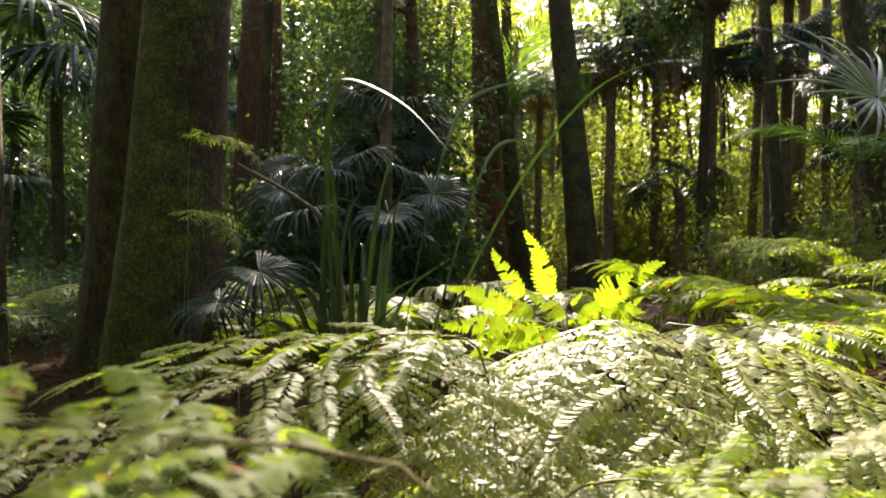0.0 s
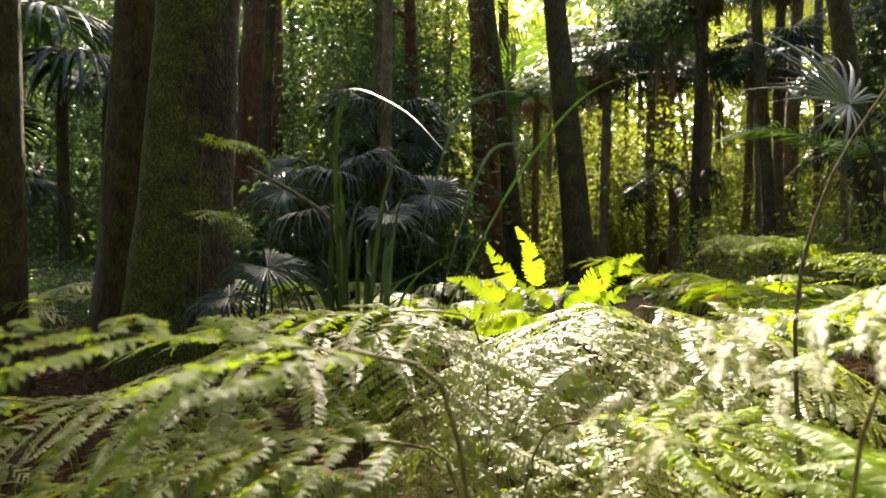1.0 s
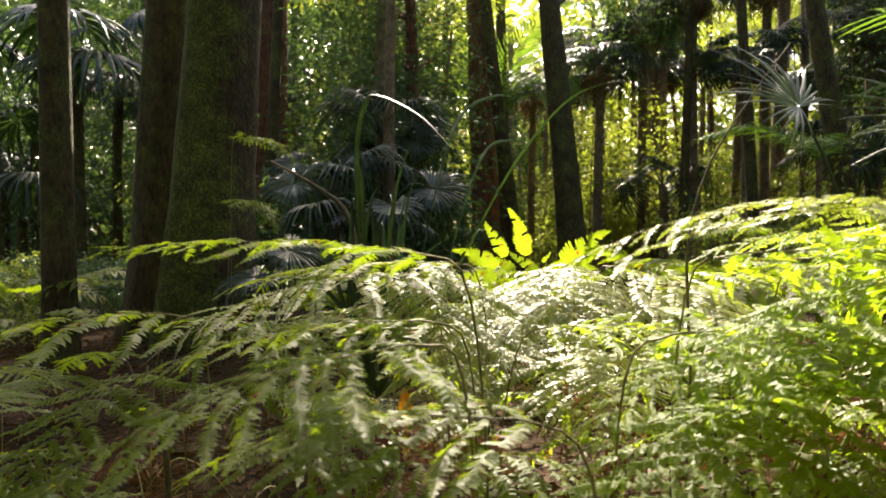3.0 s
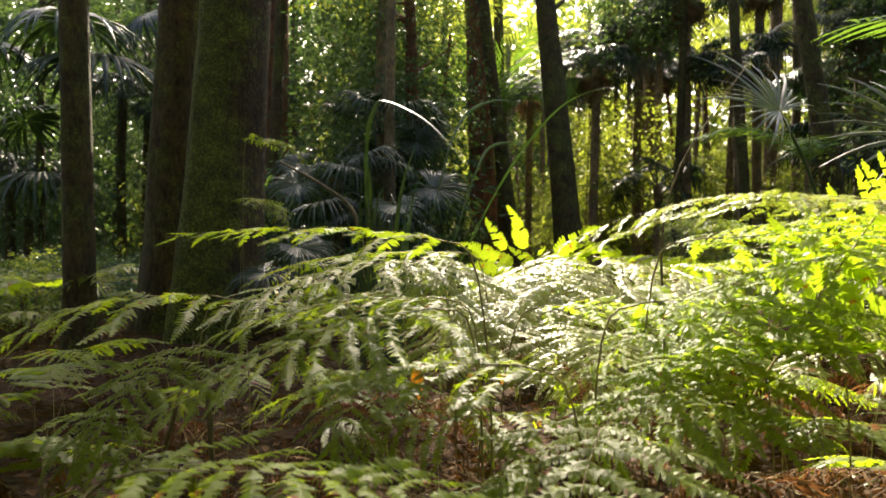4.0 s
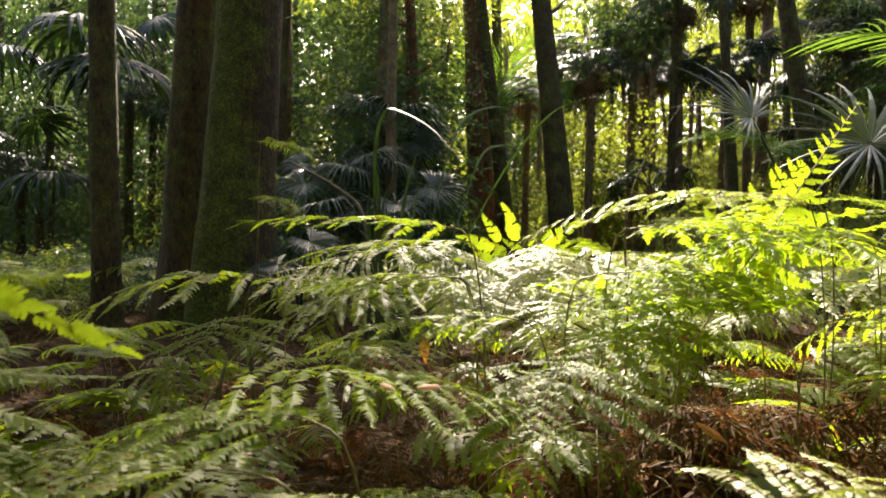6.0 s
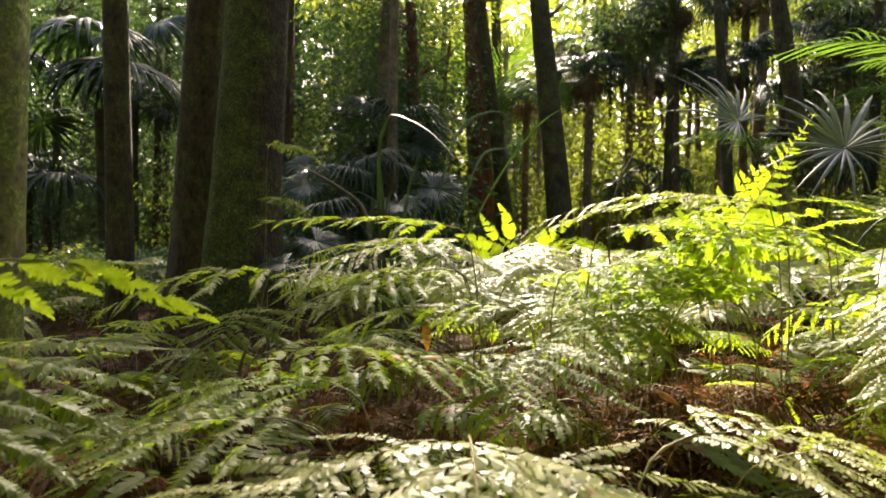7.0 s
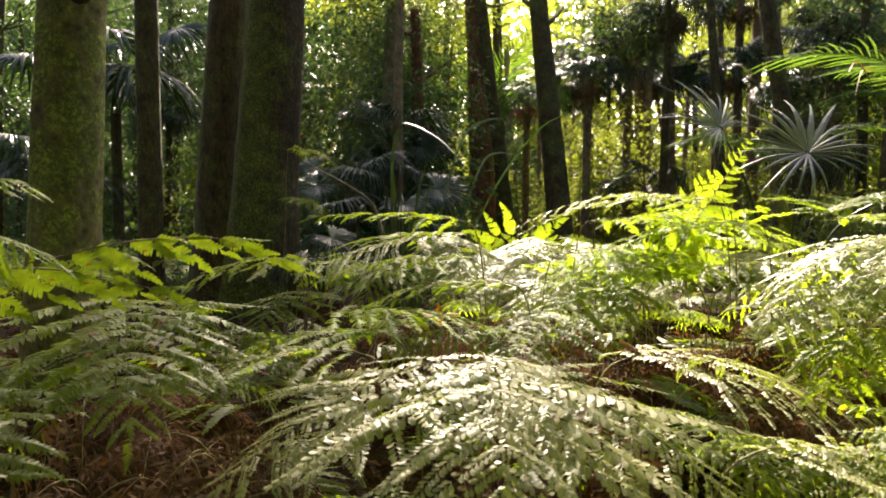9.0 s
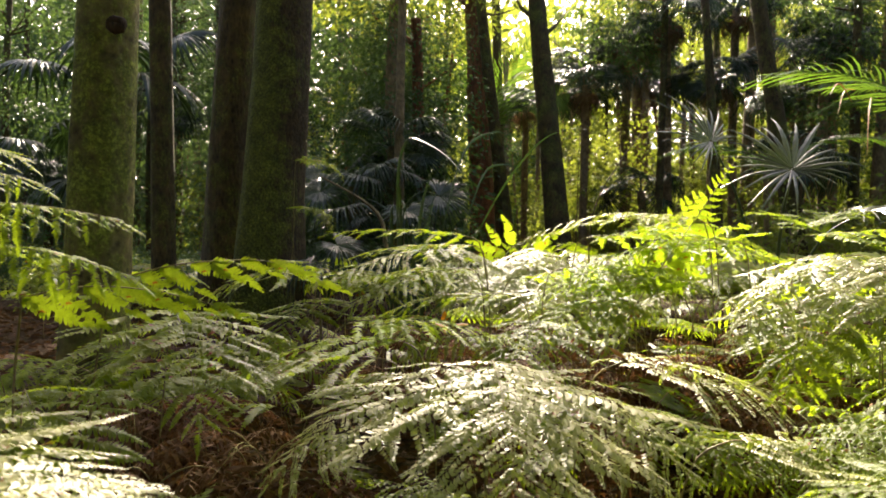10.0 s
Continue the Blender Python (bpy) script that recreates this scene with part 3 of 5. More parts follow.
# ---- palms ----
def fan_leaf(name, mat, radius, n, span, droop, seed, ragged=0.15, thin=1.0, cup=0.0):
    """A round pleated palm leaf: hub at the origin, its middle finger along +x, facing +z."""
    rs = random.Random(seed)
    lists = []
    step = radians(span) / n
    for i in range(n):
        a = -radians(span) / 2 + (i + 0.5) * step + rs.gauss(0, step * 0.12)
        r = radius * (1 - (0.38 if cup else 0.22) * abs(i / (n - 1) - 0.5) * 2) * (1 + rs.uniform(-ragged, ragged * 0.4))
        dn = droop * rs.uniform(0.6, 1.5)
        d = Vector((math.cos(a), math.sin(a), 0))
        side = Vector((-math.sin(a), math.cos(a), 0))
        split = 0.45 if not cup else 0.4 if abs(a) < 1.9 else 0.12
        us = (0.03, 0.24, 0.43, 0.62, 0.82, 1.0) if mat == M_PALM else (0.03, 0.16, 0.3, 0.45, 0.6, 0.78, 0.92, 1.0)
        pts = [d * r * u * (1 - 0.15 * dn * max(0, u - 0.5)) + UP * (-dn * r * max(0, u - 0.4) ** 2 * 1.6 + 0.06 * r * math.sin(u * 3) + cup * r * u * max(0.0, math.cos(a))) for u in us]
        wid = [2 * r * u * math.tan(step / 2) * 1.02 if u <= split else 2 * r * 0.43 * (thin if split > 0.2 else thin * 0.85) * (1 if split > 0.2 else min(1, 0.4 + u)) * math.tan(step / 2) * max(0.05, (1.0 - u) / 0.57) ** 0.8 for u in us]
        tw = rs.gauss(0, 0.13)
        lists.append(ribbon(pts, wid, side * math.cos(tw) + UP * math.sin(tw), rs.uniform(0.3, 0.6)))
    v, f = join_lists(lists)
    return mesh_of(name, v, f, mat, False)


def frame_of(place, axis, normal):
    x = Vector(axis).normalized()
    z = Vector(normal)
    z = (z - x * z.dot(x)).normalized()
    y = z.cross(x)
    return Matrix(((x.x, y.x, z.x, place[0]), (x.y, y.y, z.y, place[1]), (x.z, y.z, z.z, place[2]), (0, 0, 0, 1)))


FAN_MESH = [fan_leaf("leaf", M_PALM, 0.95, 34, 290, 0.55 + 0.3 * i, 60 + i) for i in range(3)]
FAN_PALE = [fan_leaf("leaf", M_PALM_PALE, 0.95, 25, 262 + 73 * i, 0.14 + 0.04 * i, 70 + i, 0.34, 0.62, 0.08 + 0.03 * i) for i in range(2)]


def umbrella_leaf(name, radius, n, span, seed):
    """A palm leaf whose pleated dome falls away all round into hanging fingers: hub at the origin, middle along +x."""
    rs = random.Random(seed)
    lists = []
    step = radians(span) / n
    for i in range(n):
        a = -radians(span) / 2 + (i + 0.5) * step + rs.gauss(0, step * 0.1)
        d = Vector((math.cos(a), math.sin(a), 0))
        r = radius * rs.uniform(0.85, 1.1)
        fall = rs.uniform(88, 112)
        p, pts, wid = d * 0.03, [], []
        for k in range(10):
            u = k / 9
            pts.append(p)
            wid.append(2 * math.hypot(p.x, p.y) * math.tan(step / 2) * 1.04 if u < 0.5 else 2 * radius * 0.36 * math.tan(step / 2) * max(0.05, (1 - u) / 0.5) ** 0.7)
            e = radians(16 - fall * u ** 0.85)
            p = p + (d * math.cos(e) + UP * math.sin(e)) * r / 9
        lists.append(ribbon(pts, wid, Vector((-math.sin(a), math.cos(a), 0)), rs.uniform(0.35, 0.6)))
    v, f = join_lists(lists)
    return mesh_of(name, v, f, M_PALM, False)


FAN_DOME = [umbrella_leaf("leaf", 1.5, 30, 300 + 20 * i, 90 + i) for i in range(3)]
FAN_DRY = fan_leaf("dead_leaf", M_DEAD_PALM, 0.8, 22, 200, 1.6, 75, 0.4)


def fan_palm(base, leaves, label, trunk_h=0.0, trunk_r=0.12, meshes=None, dry=0, lean=0.0, bark=None):
    """leaves: hub place, axis, facing, scale."""
    meshes = meshes or FAN_MESH
    bx, by = base
    z0 = ground_z(bx, by)
    p = tagged(new("fan_palm"), label, "palm")
    p.location = (bx, by, z0)
    heart = Vector((lean, 0, trunk_h + 0.15))
    if trunk_h > 0.3:
        part("trunk", trunk_mesh("trunk", bark or M_BARK_GREY, (0, 0, -0.05), (lean, 0, trunk_h + 0.2), trunk_r, trunk_r * 0.9, 1.2, 14, 24, 0.05, 0.08, int(bx * 10)), p)
    for i, (hub, axis, facing, s) in enumerate(leaves):
        hub_l = Vector(hub) - p.location
        lf = part("leaf", meshes[i % len(meshes)], p)
        m = frame_of(hub_l, axis, facing) @ Matrix.Scale(s, 4)
        lf.matrix_local = m
        mid = heart.lerp(hub_l, 0.55) + UP * 0.25
        line = smooth_line([heart, mid, hub_l], 9)
        v, f = tube(line, [0.022 - 0.0016 * k for k in range(9)], 6)
        stalk = part("leaf_stalk", mesh_of("leaf_stalk", v, f, M_SEDGE), lf)
        stalk.matrix_parent_inverse = m.inverted()
    for i in range(dry):
        a = i * 2.4
        d = part("dead_leaf", FAN_DRY, p, "dead brown hanging leaf")
        d.matrix_local = frame_of(heart + Vector((math.cos(a) * 0.25, math.sin(a) * 0.25, -0.25)), (math.cos(a) * 0.4, math.sin(a) * 0.4, -1), (math.cos(a), math.sin(a), 0.3))
    return p


def crown_leaves(bx, by, z, n, seed, reach=0.9, s=1.0):
    rs = random.Random(seed)
    out = []
    for i in range(n):
        a = i * 2.399 + rs.uniform(-0.3, 0.3)
        e = rs.uniform(-0.35, 0.75)
        d = Vector((math.cos(a), math.sin(a), e)).normalized()
        hub = Vector((bx, by, z)) + d * reach * rs.uniform(0.8, 1.15)
        out.append((hub, (d.x, d.y, d.z - rs.uniform(0.1, 0.7)), (-d.x * 0.5 + rs.uniform(-0.4, 0.4), -d.y * 0.4 + rs.uniform(-0.7, 0.2), 0.75), s * rs.uniform(0.8, 1.1)))
    return out


fan_palm((3.4, 4.4), [((2.69, 4.3, 2.10), (-0.75, 0.3, 0.6), (-0.2, -0.5, 0.84), 0.88), ((2.70, 2.66, 1.60), (-0.3, 0.6, 0.6), (-0.2, -0.42, 0.89), 0.88),
                      ((3.9, 3.6, 1.3), (0.6, -0.5, 0.0), (0, -0.2, 1), 0.8)],
         "young fan palm with silvery backlit leaves", meshes=FAN_PALE)
fan_palm((-8.7, 13.2), [((-7.9, 12.4, 4.96), (0.2, -1.0, 0.0), (0.05, -0.12, 1.0), 1.4), ((-8.45, 12.2, 5.75), (0.1, -1.0, 0.05), (-0.05, -0.3, 0.95), 1.3),
                       ((-10.4, 12.4, 5.3), (-0.4, -0.9, 0.0), (-0.1, -0.2, 1.0), 1.0), ((-8.9, 14.2, 6.2), (0.0, 0.8, 0.5), (0, -0.6, 0.7), 1.0), ((-7.3, 13.4, 6.3), (0.8, 0.2, 0.4), (0.3, -0.3, 0.9), 0.9)],
         "tall fan palm with dark drooping leaves", 4.0, 0.13, meshes=FAN_DOME)
fan_palm((-10.6, 13.9), [((-9.6, 13.0, 2.52), (0.05, -1.0, 0.0), (0.0, -0.15, 1.0), 1.1), ((-11.5, 13.2, 3.6), (-0.5, -0.8, 0.0), (0, -0.2, 1.0), 0.95), ((-10.4, 13.6, 3.9), (0.2, -0.4, 0.3), (0, -0.5, 0.8), 0.8)],
         "fan palm with a dark shiny drooping leaf", 1.4, 0.12, meshes=FAN_DOME)
fan_palm((-1.75, 5.3), [((-1.55, 4.9, 0.95), (0.75, -0.3, -0.35), (0.1, -0.4, 0.9), 0.62), ((-1.9, 5.0, 0.7), (-0.5, -0.6, -0.3), (0, -0.3, 1), 0.6)], "small fan palm seedling with a shiny bent leaf")
for bx, by, h, n, dry in ((4.4, 19.0, 7.1, 18, 12), (7.2, 22.0, 7.0, 18, 4), (7.1, 15.0, 5.4, 16, 3), (3.75, 16.6, 5.7, 12, 3), (-1.7, 12.2, 3.1, 9, 0), (-1.3, 9.6, 1.4, 5, 0),
                          (-2.7, 20.0, 5.6, 15, 4), (10.5, 17.0, 5.4, 14, 4), (4.6, 28.0, 7.8, 13, 3), (-7.6, 22.0, 7.0, 12, 0),
                          (12.5, 20.0, 6.4, 13, 2), (1.6, 25.0, 7.0, 14, 3), (-2.3, 10.5, 2.0, 8, 0), (8.6, 13.6, 3.0, 12, 2),
                          (2.4, 21.0, 6.0, 14, 3), (9.8, 14.5, 6.0, 14, 3), (-9.4, 16.0, 4.8, 15, 0), (-12.2, 15.5, 3.0, 14, 0), (-6.6, 20.0, 5.2, 14, 2), (10.8, 15.8, 7.0, 16, 4), (5.4, 16.2, 2.4, 10, 0), (5.9, 15.4, 7.3, 15, 5), (8.3, 16.6, 8.0, 15, 4), (10.4, 18.6, 9.4, 15, 3), (6.9, 21.0, 8.6, 15, 8), (5.3, 17.8, 7.4, 16, 9)):
    # palms on the right get tan bark in place of sunlight on grey
    fan_palm((bx, by), crown_leaves(bx, by, ground_z(bx, by) + h + 0.2, n, int(h * 10)), "fan palm with a full crown of dark leaves", h, 0.13, dry=dry, bark=M_BARK_TAN if bx > 2 else None)

fan_palm((8.75, 24.5), crown_leaves(7.45, 24.4, 9.0, 17, 88, 1.3, 1.35), "tall tan-trunked fan palm with hanging dead leaves", 8.2, 0.25, dry=16, lean=-1.3, bark=M_BARK_TAN)


def feather_leaf(name, length, n, leaflet, seed, mat):
    """A feather palm leaf along +x, arching, leaflets both sides."""
    rs = random.Random(seed)
    line = [Vector((length * u, 0, 0.18 * length * math.sin(u * 2.2) - 0.3 * length * u * u)) for u in [k / 14 for k in range(15)]]
    lists = [tube(line, [0.014 - 0.0008 * k for k in range(15)], 5)]
    for i in range(n):
        u = 0.12 + 0.86 * i / (n - 1)
        k = min(13, int(u * 14))
        p = line[k].lerp(line[k + 1], u * 14 - k)
        t = (line[k + 1] - line[k]).normalized()
        for s in (-1, 1):
            d = (Vector((0, s, 0)) * 0.8 + t * (0.45 + 0.5 * u) + UP * rs.uniform(0.0, 0.25)).normalized()
            ll = leaflet * (0.55 + 0.9 * math.sin(math.pi * min(1, u * 0.8 + 0.12))) * rs.uniform(0.85, 1.1)
            pts = [p + d * ll * q - UP * 0.3 * ll * q * q for q in (0, 0.35, 0.7, 1)]
            lists.append(ribbon(pts, [0.012, 0.034, 0.026, 0.004], t, 0.3))
    v, f = join_lists(lists)
    return mesh_of(name, v, f, mat, False)


FEATHER = [feather_leaf("leaf", 2.3, 26, 0.5, 80, M_FEATHER), feather_leaf("leaf", 1.9, 22, 0.45, 81, M_FEATHER)]


def feather_palm(base, hubs, label):
    p = tagged(new("feather_palm"), label, "palm")
    p.location = (*base, ground_z(*base))
    hz = hubs[0][0]
    part("stem", trunk_mesh("stem", M_BARK_TAN, (0, 0, -0.05), (0, 0, hz), 0.06, 0.05, 1.2, 10, 14, 0.03, 0.05, 3), p)
    for i, (h, a, up, s) in enumerate(hubs):
        lf = part("leaf", FEATHER[i % 2], p)
        lf.matrix_local = frame_of((0, 0, h), (math.cos(radians(a)), math.sin(radians(a)), up), (0, 0, 1)) @ Matrix.Scale(s, 4)


feather_palm((5.1, 4.05), [(2.1, 178, 0.55, 0.88), (2.1, 60, 0.8, 0.8), (2.1, 300, 0.6, 0.75), (2.1, 120, 0.9, 0.8)], "green feather palm beside a silvery fan palm")
feather_palm((10.3, 11.7), [(3.8, 175, 0.25, 1.0), (3.7, 230, 0.2, 1.0), (3.8, 120, 0.4, 1.0), (3.8, 20, 0.4, 1.0), (3.8, 300, 0.4, 0.9)], "bright green feather palm")
feather_palm((0.9, 19.6), [(4.6, 175, 1.9, 1.75), (4.6, 5, 2.2, 1.8), (4.6, 200, 0.9, 1.7), (4.6, 345, 0.9, 1.7), (4.6, 90, 1.5, 1.6), (4.6, 250, 2.5, 1.7), (4.6, 300, 1.5, 1.6), (4.6, 160, 3.2, 1.7), (4.6, 20, 1.3, 1.8), (4.6, 215, 1.6, 1.6)], "feather palm with steep leaves round a dark trunk")
feather_palm((6.2, 10.2), [(2.5, 185, 0.35, 0.9), (2.4, 240, 0.3, 0.8), (2.5, 130, 0.5, 0.9), (2.5, 60, 0.4, 0.9), (2.5, 330, 0.4, 0.9)], "small green feather palm among shrubs")


# ---- sedge ----
def sedge():
    rs = random.Random(21)
    p = tagged(new("sedge"), "tall tufted sedge with dark strap leaves and one bent blade", "sedge")
    bx, by = -0.66, 3.62
    z0 = ground_z(bx, by)
    p.location = (bx, by, z0)

    def blade(points, width, label="", n=16, side=None, name="blade"):
        pts = smooth_line(points, n)
        wid = [width * min(1, 0.5 + 1.5 * k / n) * (1 if k < n * 0.6 else max(0.03, (n - 1 - k) / (n * 0.4))) for k in range(n)]
        d = Vector(points[-1]) - Vector(points[0])
        v, f = ribbon(pts, wid, side or Vector((1, 0.25, 0)), 0.3)
        part(name, mesh_of(name, v, f, M_SEDGE, True), p, label)

    o = Vector((bx, by, z0))
    blade([Vector(q) - o for q in ((-0.66, 3.62, z0), (-0.68, 3.5, 1.0), (-0.66, 3.3, 1.65), (-0.58, 3.15, 1.9), (-0.48, 3.08, 1.93), (-0.22, 2.85, 1.76), (-0.02, 2.6, 1.52))], 0.042, "tall blade bent over at the top", 30, Vector((0.58, 0.76, 0.28)))
    for i in range(20):
        x, y = rs.uniform(-0.16, 0.22), rs.uniform(-0.15, 0.15)
        h = rs.uniform(0.9, 1.75)
        dx = rs.uniform(-0.25, 0.35) * (1.6 if h < 1.2 else 0.7)
        dy = rs.uniform(-0.25, 0.25)
        blade([(x, y, -0.03), (x + dx * 0.15, y, h * 0.45), (x + dx * 0.5, y + dy * 0.5, h * 0.85), (x + dx, y + dy, h * rs.uniform(0.9, 1.08))], rs.uniform(0.018, 0.03))
    for i in range(8):
        a = rs.uniform(-0.5, 0.9)
        ln = rs.uniform(0.8, 1.4)
        blade([(0.1, 0, -0.03), (0.1 + a * 0.4, -0.1, ln * 0.5), (0.1 + a * 0.9, -0.15, ln * 0.75), (0.1 + a * 1.35, -0.2, ln * 0.62)], 0.03)
    # long arching stems that lean to the side
    blade([Vector(q) - o for q in ((-0.35, 3.9, 0.1), (0.1, 3.85, 1.05), (0.42, 3.8, 1.62), (0.72, 3.6, 1.98), (0.95, 3.35, 2.06), (1.12, 3.15, 2.02))], 0.02, "long pale arching stem", 26)
    blade([Vector(q) - o for q in ((-0.45, 4.2, 0.1), (-0.2, 4.25, 1.4), (0.0, 4.25, 2.02), (0.28, 4.24, 2.19), (0.5, 4.24, 2.16))], 0.035, "green arching blade", 22, Vector((0, 0.5, 1)))
    blade([Vector(q) - o for q in ((-0.3, 4.3, 0.1), (0.0, 4.32, 1.2), (0.2, 4.32, 1.75), (0.4, 4.32, 1.85), (0.6, 4.3, 1.8))], 0.03, "green arching blade", 22, Vector((0, 0.5, 1)))


sedge()


# ---- ferns ----
def lobed_strip(line, lengths, side, rs, verts, faces, rounded=False, first=None, wild=1.0):
    """Two rows of leaflets joined at their feet along a thin rib. first: a vertex that the rib grows from."""
    n = len(line) - 1
    rib = [first if first is not None else len(verts)]
    if first is None:
        verts.append(line[0])
    for p in line[1:]:
        rib.append(len(verts))
        verts.append(p)
    for i in range(n):
        t = line[i + 1] - line[i]
        step = t.length
        t = t / max(step, 1e-6)
        s0 = (side - t * side.dot(t)).normalized()
        up = s0.cross(t)
        if up.z < 0:
            up = -up
        for s in (-1, 1):
            if rs.random() < 0.025:
                continue
            ll = lengths[i] * rs.uniform(0.84, 1.1)
            d = (s0 * s + t * (rs.uniform(0.1, 0.45) if wild > 0.5 else 0.35) + up * rs.uniform(-0.5, 0.16) * wild).normalized()
            w = (t + up * rs.uniform(-0.4, 0.4) * wild) * step * (0.47 if rounded else 0.5)
            m = line[i].lerp(line[i + 1], 0.5)
            o = len(verts)
            if rounded:
                verts += [m + d * ll * 0.3 + w * 0.85, m + d * ll * 0.68 + w, m + d * ll * 0.94 + w * 0.55 - up * ll * 0.08, m + d * ll * 0.97 - w * 0.45 - up * ll * 0.1, m + d * ll * 0.7 - w * 0.95, m + d * ll * 0.3 - w * 0.8]
                q = (rib[i], *range(o, o + 6))
                faces.append(q if s > 0 else q[::-1])
                continue
            if wild < 0.5:
                verts += [m + d * ll * 0.52 + w * 1.08, m + d * ll * 0.84 + w * 0.95, m + d * ll + w * 0.35, m + d * ll * 0.8 - w * 0.55, m + d * ll * 0.36 - w * 0.9]
            else:
                verts += [m + d * ll * 0.5 + w * 1.02, m + d * ll * 0.86 + w * 0.8, m + d * ll - up * ll * 0.14 + w * 0.35, m + d * ll * 0.66 - w * 0.55 - up * ll * 0.06, m + d * ll * 0.3 - w * 0.8]
            q = (rib[i], rib[i + 1], o, o + 1, o + 2, o + 3, o + 4)
            faces.append(q if s > 0 else q[::-1])


def pinna_data(droop, seed, pairs=22, width=0.070, kind="strip"):
    """One side branch of a frond along +x, one unit long: a strip of leaflets, or a rib with two rows of such strips."""
    rs = random.Random(seed)
    verts, faces = [], []
    sweep = (0.14, -0.1, 0.06, -0.16)[seed % 4]

    def on(u):
        return Vector((u * (1 - 0.12 * droop * u), sweep * u * u + 0.012 * math.sin(u * 9 + seed), -droop * u * u * 0.55 + 0.01 * math.sin(u * 7 + 2 * seed)))

    if kind in ("strip", "rounded"):
        us = [(i / pairs) ** 0.94 for i in range(pairs + 1)]
        lens = [width * (0.55 + 0.75 * math.sin(math.pi * min(1, 0.25 + u * 0.62))) * (1 - max(0, u - 0.7) * 2.7) for u in us]
        lobed_strip([on(u) for u in us], lens, Vector((0, 1, 0)), rs, verts, faces, kind == "rounded", wild=0.6 if kind == "rounded" else 0.75)
        return verts, faces
    if kind == "coarse":
        line = [on(i / pairs) for i in range(pairs + 1)]
        verts += line
        for i in range(pairs):
            t = (line[i + 1] - line[i])
            ll = width * (0.55 + 0.75 * math.sin(math.pi * min(1, 0.25 + i / pairs * 0.62))) * (1 - max(0, i / pairs - 0.7) * 2.7)
            for s in (-1, 1):
                o = len(verts)
                d = Vector((0, s, rs.uniform(-0.4, 0.1))) * ll * rs.uniform(0.85, 1.15)
                verts += [line[i + 1] + d + t * 0.1, line[i] + d * 0.62 + t * 0.05]
                faces.append((i, i + 1, o, o + 1) if s > 0 else (o + 1, o, i + 1, i))
        return verts, faces
    if kind == "broad":
        us = [i / pairs for i in range(pairs + 1)]
        lens = [width * 2.1 * (1 - u) ** 0.8 * (0.6 + 0.4 * min(1, u * 6)) + 0.012 for u in us]
        lobed_strip([on(u) for u in us], lens, Vector((0, 1, 0)), rs, verts, faces, wild=0.25)
        return verts, faces
    # branched: a rib with small strips on both sides
    rib = []
    for i in range(pairs + 1):
        p = on(i / pairs)
        w = 0.008 * (1 - 0.8 * i / pairs)
        rib.append((len(verts), len(verts) + 1))
        verts += [p + Vector((0, -w, 0)), p + Vector((0, w, 0))]
    for (a, b), (c, d) in zip(rib, rib[1:]):
        faces.append((a, c, d, b))
    for i in range(pairs):
        u = i / pairs
        t = (on(u + 0.02) - on(u)).normalized()
        for s in (-1, 1):
            if rs.random() < 0.04:
                continue
            ln = (0.30 * (1 - u) ** 0.8 * (0.75 + 0.25 * min(1, u * 5)) + 0.03) * rs.uniform(0.82, 1.12)
            d = (Vector((0, s, 0)) + t * rs.uniform(0.25, 0.6) + UP * rs.uniform(-0.32, 0.12)).normalized()
            p = verts[rib[i][0 if s < 0 else 1]]
            fall = rs.uniform(0.1, 0.5) * ln
            if kind == "withered":
                curl = [p + d * ln * q - UP * (fall * 1.6 * q * q) + t * rs.uniform(-0.05, 0.05) * q for q in (0.45, 0.8, 1.0)]
                w = t * 0.022 * (1 - 0.4 * u) + UP * rs.uniform(-0.02, 0.02)
                o = len(verts)
                verts += [curl[0] + w, curl[0] - w, curl[1] + w * 0.7, curl[1] - w * 0.7, curl[2] + UP * rs.uniform(-0.02, 0.05)]
                faces += [(rib[i][0 if s < 0 else 1], o, o + 1), (o, o + 2, o + 3, o + 1), (o + 2, o + 4, o + 3)]
                continue
            m = max(3, int(7 * ln / 0.26))
            line = [p + d * ln * q - UP * fall * q * q for q in [j / m for j in range(m + 1)]]
            lens = [0.048 * (1 - 0.35 * u) * (1 - 0.72 * (j / m) ** 1.5) for j in range(m + 1)]
            lobed_strip(line, lens, t, rs, verts, faces, first=rib[i][0 if s < 0 else 1])
    return verts, faces


PINNA = {}
for key, mat in (("green", M_FERN), ("young", M_FERN_YOUNG), ("pale", M_FERN_PALE), ("dead", M_FERN_DEAD)):
    kinds = {"": {"pairs": 24, "width": 0.072}, "_fine": {"pairs": 8, "kind": "branched"}, "_coarse": {"pairs": 14, "width": 0.085, "kind": "coarse"}, "_lobed": {"pairs": 18, "width": 0.085, "kind": "broad"}}
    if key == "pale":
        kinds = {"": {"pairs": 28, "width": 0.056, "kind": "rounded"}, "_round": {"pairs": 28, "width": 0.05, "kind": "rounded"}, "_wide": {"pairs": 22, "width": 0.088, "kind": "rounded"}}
    for name, sets in kinds.items():
        if name == "_lobed" and key != "young":
            continue
        if key == "dead":
            sets = {"pairs": 9, "kind": "withered"}
        PINNA[key + name] = []
        for i, dr in enumerate((0.1, 0.3, 0.55, 0.9)):
            v, f = pinna_data(dr + (0.5 if key == "dead" else 0), 200 + i, **sets)
            PINNA[key + name].append(mesh_of("pinna", v, f, mat, False))


